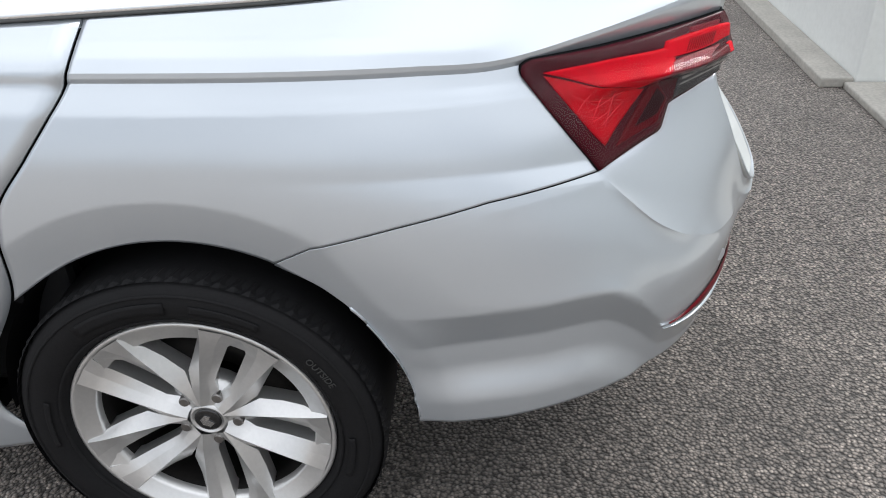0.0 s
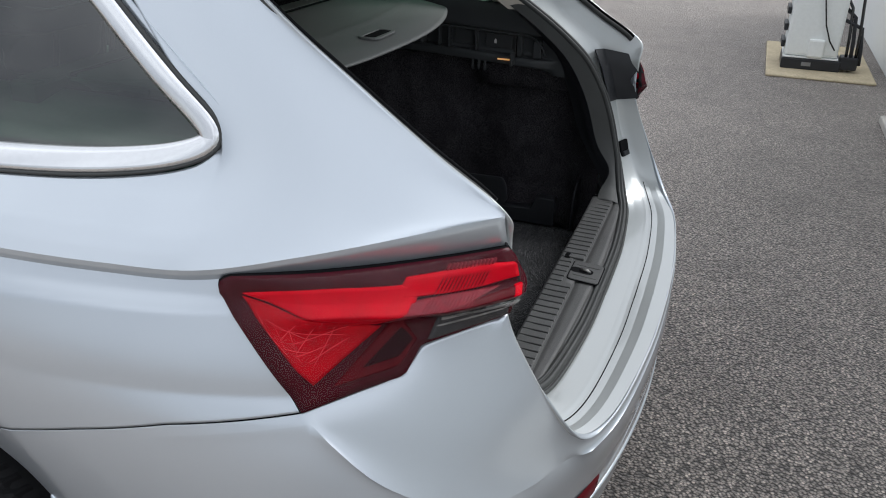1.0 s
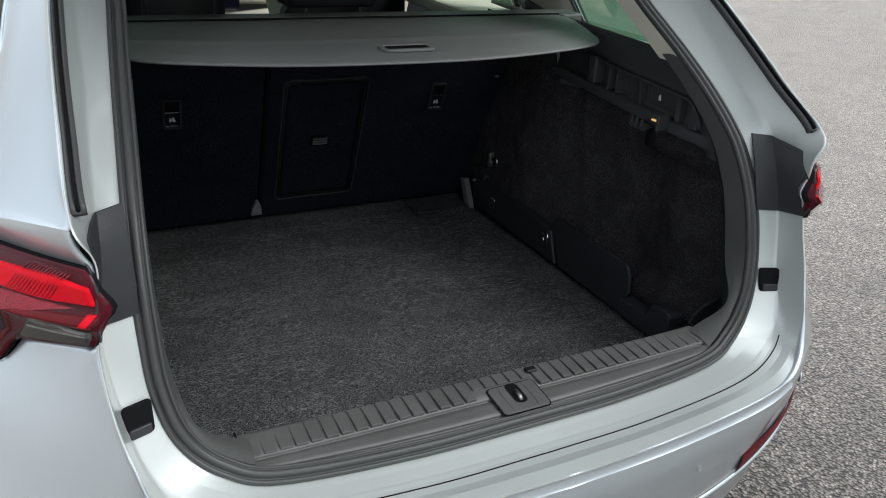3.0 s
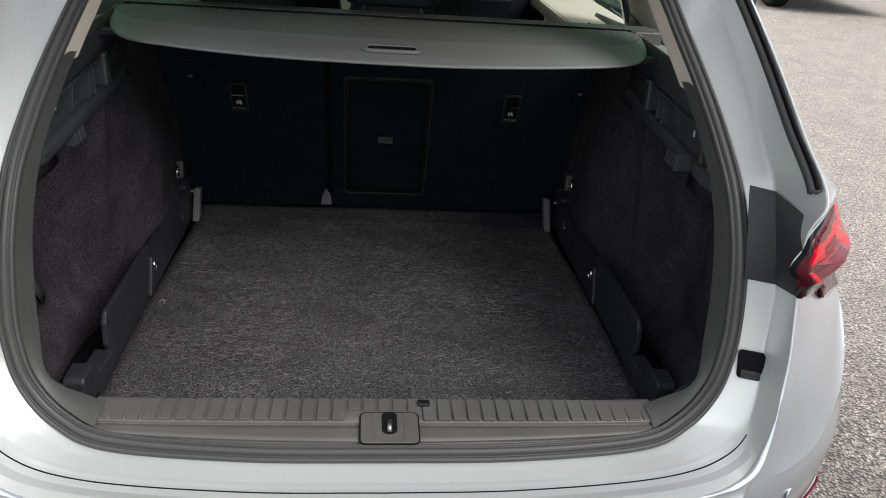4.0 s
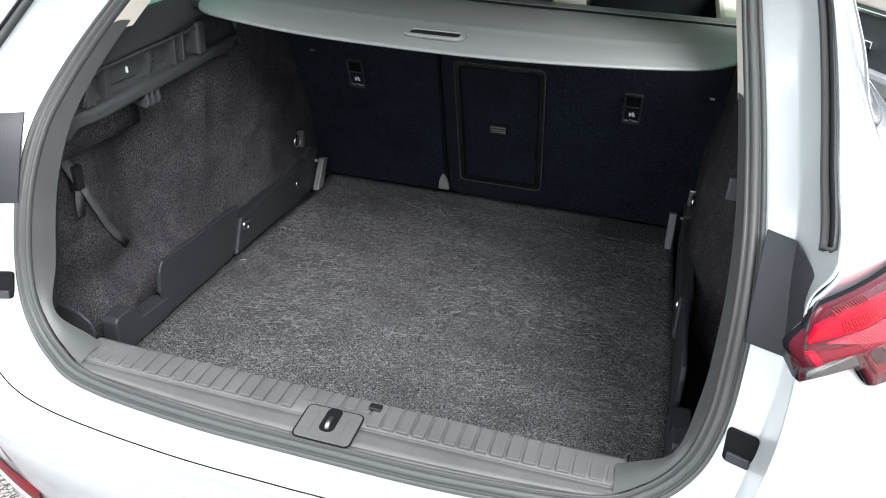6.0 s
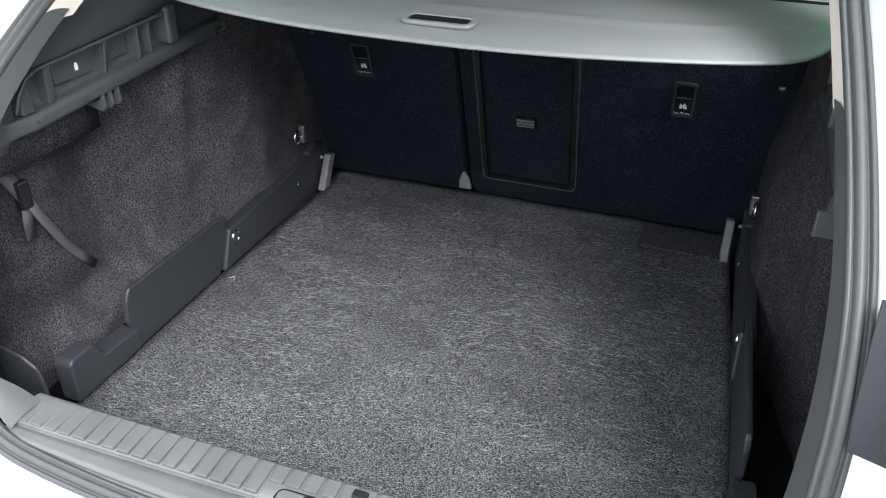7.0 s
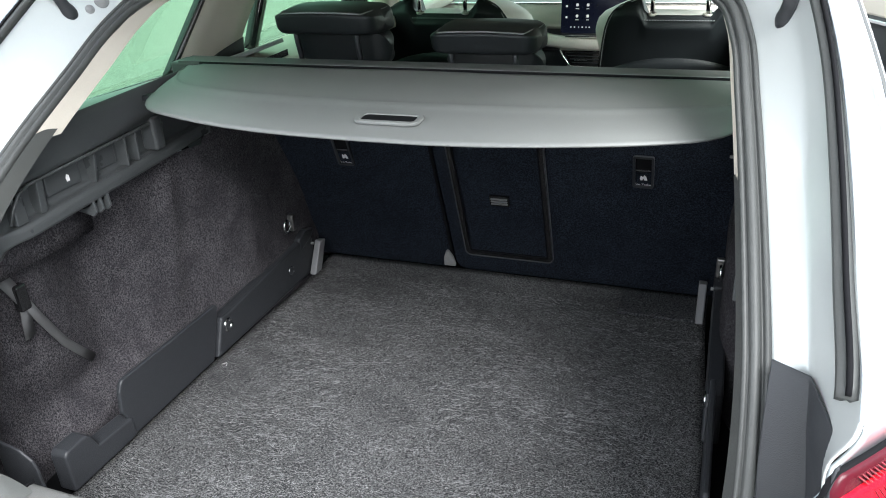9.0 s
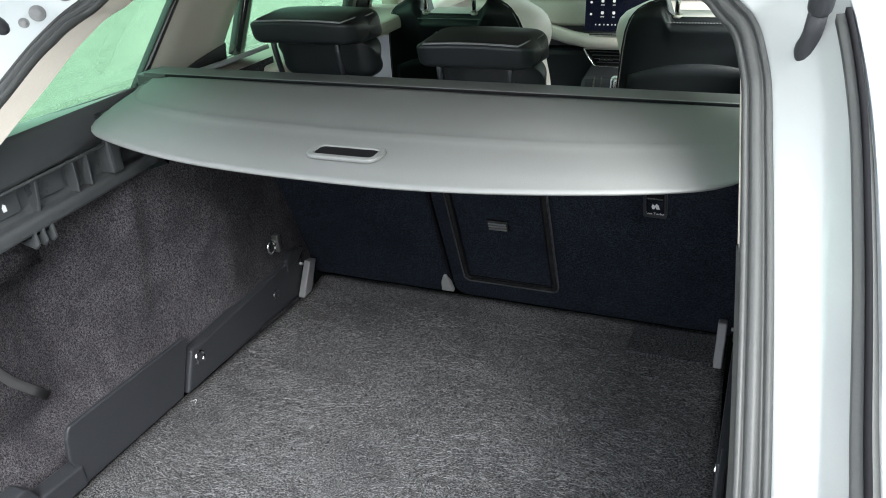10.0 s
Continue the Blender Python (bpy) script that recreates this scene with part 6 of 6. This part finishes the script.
for sg in (1, -1):
    foot, rise = Vector((sg * .541, .668, 1.291)), Vector((sg * .087, -.468, .880)).normalized()
    st = part("gas_strut", tube([foot + rise * .030, foot + rise * .52], .0062, 16), PLASTIC, gate, "black gas strut")
    aim = Matrix.Translation(foot) @ rise.to_track_quat("X", "Z").to_matrix().to_4x4()
    part("sleeve", lathe([(0, .046), (.0095, .046), (.0108, .049), (.0112, .054), (.0112, .50), (0, .50)], 24), PLASTIC, st, "matte black plastic sleeve").matrix_world = aim
    part("strut_socket", lathe([(0, -.0125), (.006, -.012), (.0105, -.008), (.0122, -.001), (.0118, .006), (.0098, .013), (.0088, .022), (.0088, .047), (0, .047)], 20), PLASTIC, st, "black ball socket").matrix_world = aim
    part("strut_ball", tube([foot + Vector((sg * .006, .002, 0)), foot + Vector((sg * .024, .006, -.002))], .0065, 12), GREY_PLASTIC, st)
    part("ball_flange", tube([foot + Vector((sg * .019, .005, -.002)), foot + Vector((sg * .023, .006, -.002))], .0125, 16), PLASTIC, st)
for q in ((-.513, .714, 1.304, .012), (-.523, .694, 1.293, .008), (-.490, .752, 1.330, .014)):
    gm = part("grommet", lathe([(0, -.003), (q[3] * .55, -.0035), (q[3] * .6, -.002), (q[3] * .9, -.003), (q[3], -.001), (q[3], .004)], 20), GREY_PLASTIC, car, "grey rubber grommet")
    gm.matrix_world = Matrix.Translation(q[:3]) @ Vector((-.79, .47, -.39)).to_track_quat("X", "Z").to_matrix().to_4x4()


# ---- open driver's door ----
door = thing("front_door", "open silver front door with black inner lining", "car door", at=(.88, 3.15, 0))
for nm, d, mt, bv, lb in (("door_skin", (.02, .05, -1.10, 0, .30, 1.02), SILVER, .015, ""), ("door_lining", (-.06, .02, -1.04, -.03, .34, 1.0), TRIM, .02, "black moulded door lining"),
                          ("arm_rest", (-.11, -.05, -.95, -.2, .66, .74), GREY_PLASTIC, .02, ""), ("window_frame", (.0, .03, -1.10, -1.04, 1.0, 1.40), GLOSS_BLACK, .006, ""),
                          ("decor_strip", (-.074, -.055, -1.02, -.06, .915, .930), CHROME, .003, "bright decor strip"), ("upper_lining", (-.068, -.05, -1.03, -.04, .940, 1.008), BEIGE, .008, "pale upper lining"), ("chrome_strip", (.0, .035, -1.09, 0, 1.018, 1.035), CHROME, .004, "chrome window strip"), ("pull_handle", (-.075, -.06, -.62, -.42, .80, .83), CHROME, .004, "chrome inner handle")):
    part(nm, boxes(d), mt, door, lb, smooth=False, bevel=bv)
door.rotation_euler = (0, 0, radians(28))


# ---- loose fibres combed in arcs over the boot carpet ----
rng = random.Random(7)
fb = bmesh.new()
for k in range(23000):
    x, y = rng.uniform(-.49, .49), .29 + .98 * rng.random() ** 1.25
    comb = noise.noise((x * 5, y * 8, 3.1))
    if comb < -.12 and rng.random() < .6:
        continue
    a = .45 * math.sin(5 * x + 3 * y) + .5 * (x + .1) + rng.gauss(0, .22 if comb > .1 else .75) + .5 * smooth(-x, .1, .4) * smooth(-y, -.8, -.4)
    ln, bend, w = rng.uniform(.003, .006 + (.026 if comb > .1 else .012) * rng.random() ** 2.5), rng.gauss(0, 18), rng.uniform(.00008, .00017)
    px, py, row = x, y, []
    for s in range(4):
        lift = .0008 + .0016 * math.sin(math.pi * s / 3) * rng.random()
        z = .5255 + .002 * noise.noise((px * 6, py * 6, 0)) + .012 * smooth(py, 1.27, 1.345) + lift
        n = Vector((-math.sin(a), math.cos(a), 0)) * w
        row.append([fb.verts.new((px + n.x, py + n.y, z)), fb.verts.new((px, py, z + w * 1.4)), fb.verts.new((px - n.x, py - n.y, z))])
        px, py, a = px + math.cos(a) * ln / 3, py + math.sin(a) * ln / 3, a + bend * ln / 3
    for p, q in zip(row, row[1:]):
        fb.faces.new((p[0], q[0], q[1], p[1]))
        fb.faces.new((p[1], q[1], q[2], p[2]))
fibres = part("carpet_fibres", fb, FIBRE)
tagged(fibres, "pale loose fibres lying on the boot carpet", "fibre", kind="stuff")

curl = [(-.480 + .004 * math.cos(g) - .001 * g, .797 + .007 * math.sin(g), .5295 + .0012 * math.sin(2 * g)) for g in np.linspace(-.6, 3.4, 14)]
thread = part("loose_thread", tube(curl, .0003, 6), WHITE_MARK)
tagged(thread, "short white curled thread lying on the boot carpet", "thread")


# ---- ground, building, neighbours ----
gb = bmesh.new()
grid(lambda u, v: Vector((lerp(-150, 150, u), lerp(-150, 150, v), 0)), 30, 30, gb)
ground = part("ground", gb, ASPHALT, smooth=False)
tagged(ground, "worn grey-brown asphalt forecourt", "asphalt", kind="structure")

# white rendered building beside the forecourt
wall = part("wall_building", boxes((1.69, 3.10, -6, -1.11, 0, 2.6)), WHITE_PAINT, smooth=False, bevel=.01)
tagged(wall, "white rendered building wall", "wall", kind="structure")
wall2 = part("wall_panel", boxes((3.115, 4.04, -6, -1.06, 0, 2.6)), WHITE_PAINT, smooth=False, bevel=.01)
tagged(wall2, "white rendered wall pier", "wall", kind="structure")
wall3 = part("wall_return", boxes((5.05, 9.0, -6, -1.15, 0, 2.6)), WHITE_PAINT, smooth=False, bevel=.01)
tagged(wall3, "white rendered wall behind the air unit", "wall", kind="structure")
# wall added out of view; distance and height set for light into the boot
wall4 = part("unseen_wall", boxes((-6, 1.68, -6, -3.4, 0, 2.4)), WHITE_PAINT, smooth=False, bevel=.01)
tagged(wall4, "unseen white wall added behind the forecourt", "wall", kind="structure")
plinth = part("plinth", boxes((1.69, 4.11, -1.108, -.955, 0, .05), (-3, 1.685, -2.19, -1.06, 0, .035), (4.06, 5.0, -2.0, -1.16, 0, .03)), CONCRETE, smooth=False, bevel=.008)
tagged(plinth, "pale concrete plinth strip", "plinth", kind="structure")
slab_ob = part("concrete_base", boxes((5.16, 6.6, -1.05, -.25, 0, .022)), SAND_SLAB, smooth=False, bevel=.01)
tagged(slab_ob, "pale concrete base slab on the asphalt", "slab")
ac = thing("air_conditioner", "white outdoor air-conditioning unit on black feet", "air conditioner", at=(5.6, -.6, .022))
part("casing", boxes((-.15, .20, -.165, .237, .10, .80)), WHITE_PAINT, ac, smooth=False, bevel=.025)
part("base_frame", boxes((-.17, .22, -.20, .245, .0, .085)), PLASTIC, ac, "black base frame", smooth=False, bevel=.008)
part("base_plate", boxes((-.16, .21, -.175, .24, .087, .099)), WHITE_PAINT, ac, smooth=False, bevel=.003)
part("maker_label", boxes((-.173, -.170, .02, .09, .03, .06)), GREY_PLASTIC, ac, smooth=False)
part("side_box", boxes((-.185, -.145, -.055, .065, .10, .245)), WHITE_PAINT, ac, smooth=False, bevel=.015)
part("cable", tube([(-.165, .02, .80), (-.168, .012, .55), (-.175, -.03, .36), (-.178, -.08, .24), (-.17, -.13, .17)], .006), GLOSS_BLACK, ac, "black cable")
for k in range(5):
    part("side_fin", boxes((-.13, .12, .240, .268, .16 + .13 * k, .215 + .13 * k)), PLASTIC, ac, smooth=False, bevel=.006)
for k, (y0, z0) in enumerate(((-.20, .55), (-.235, .48), (-.27, .62), (-.30, .40))):
    part("pipe", tube([(-.05 - .02 * k, -.165, z0), (-.09, y0, z0 - .06), (-.12, y0 - .02, z0 * .5), (-.13, y0 - .03, .06)], .012 + .003 * (k % 2), 8), GLOSS_BLACK if k % 2 == 0 else PLASTIC, ac, "lagged black pipe")
part("valve_box", boxes((-.16, -.02, -.32, -.19, .02, .12)), PLASTIC, ac, smooth=False, bevel=.01)

# a parked car far off on the forecourt
pk = thing("parked_car", "dark parked car on the far side of the forecourt", "car", at=(5.9, 10.6, 0))
part("body", boxes((-.2, 1.6, -.9, 3.4, .25, .95), (0, 1.4, .2, 2.8, .95, 1.45)), GLOSS_BLACK, pk, smooth=False, bevel=.12)
for yy in (-.2, 2.4):
    pw = new("wheel")
    pw.parent = pk
    pw.location = (-.16, yy, .33)
    for nm, pr, mt in (("tyre", [(.2, -.06), (.24, -.10), (.31, -.10), (.33, -.06), (.33, .1)], TYRE), ("rim", [(.0, -.07), (.06, -.07), (.2, -.055), (.21, -.06)], ALLOY)):
        part(nm, lathe(pr, 32), mt, pw)
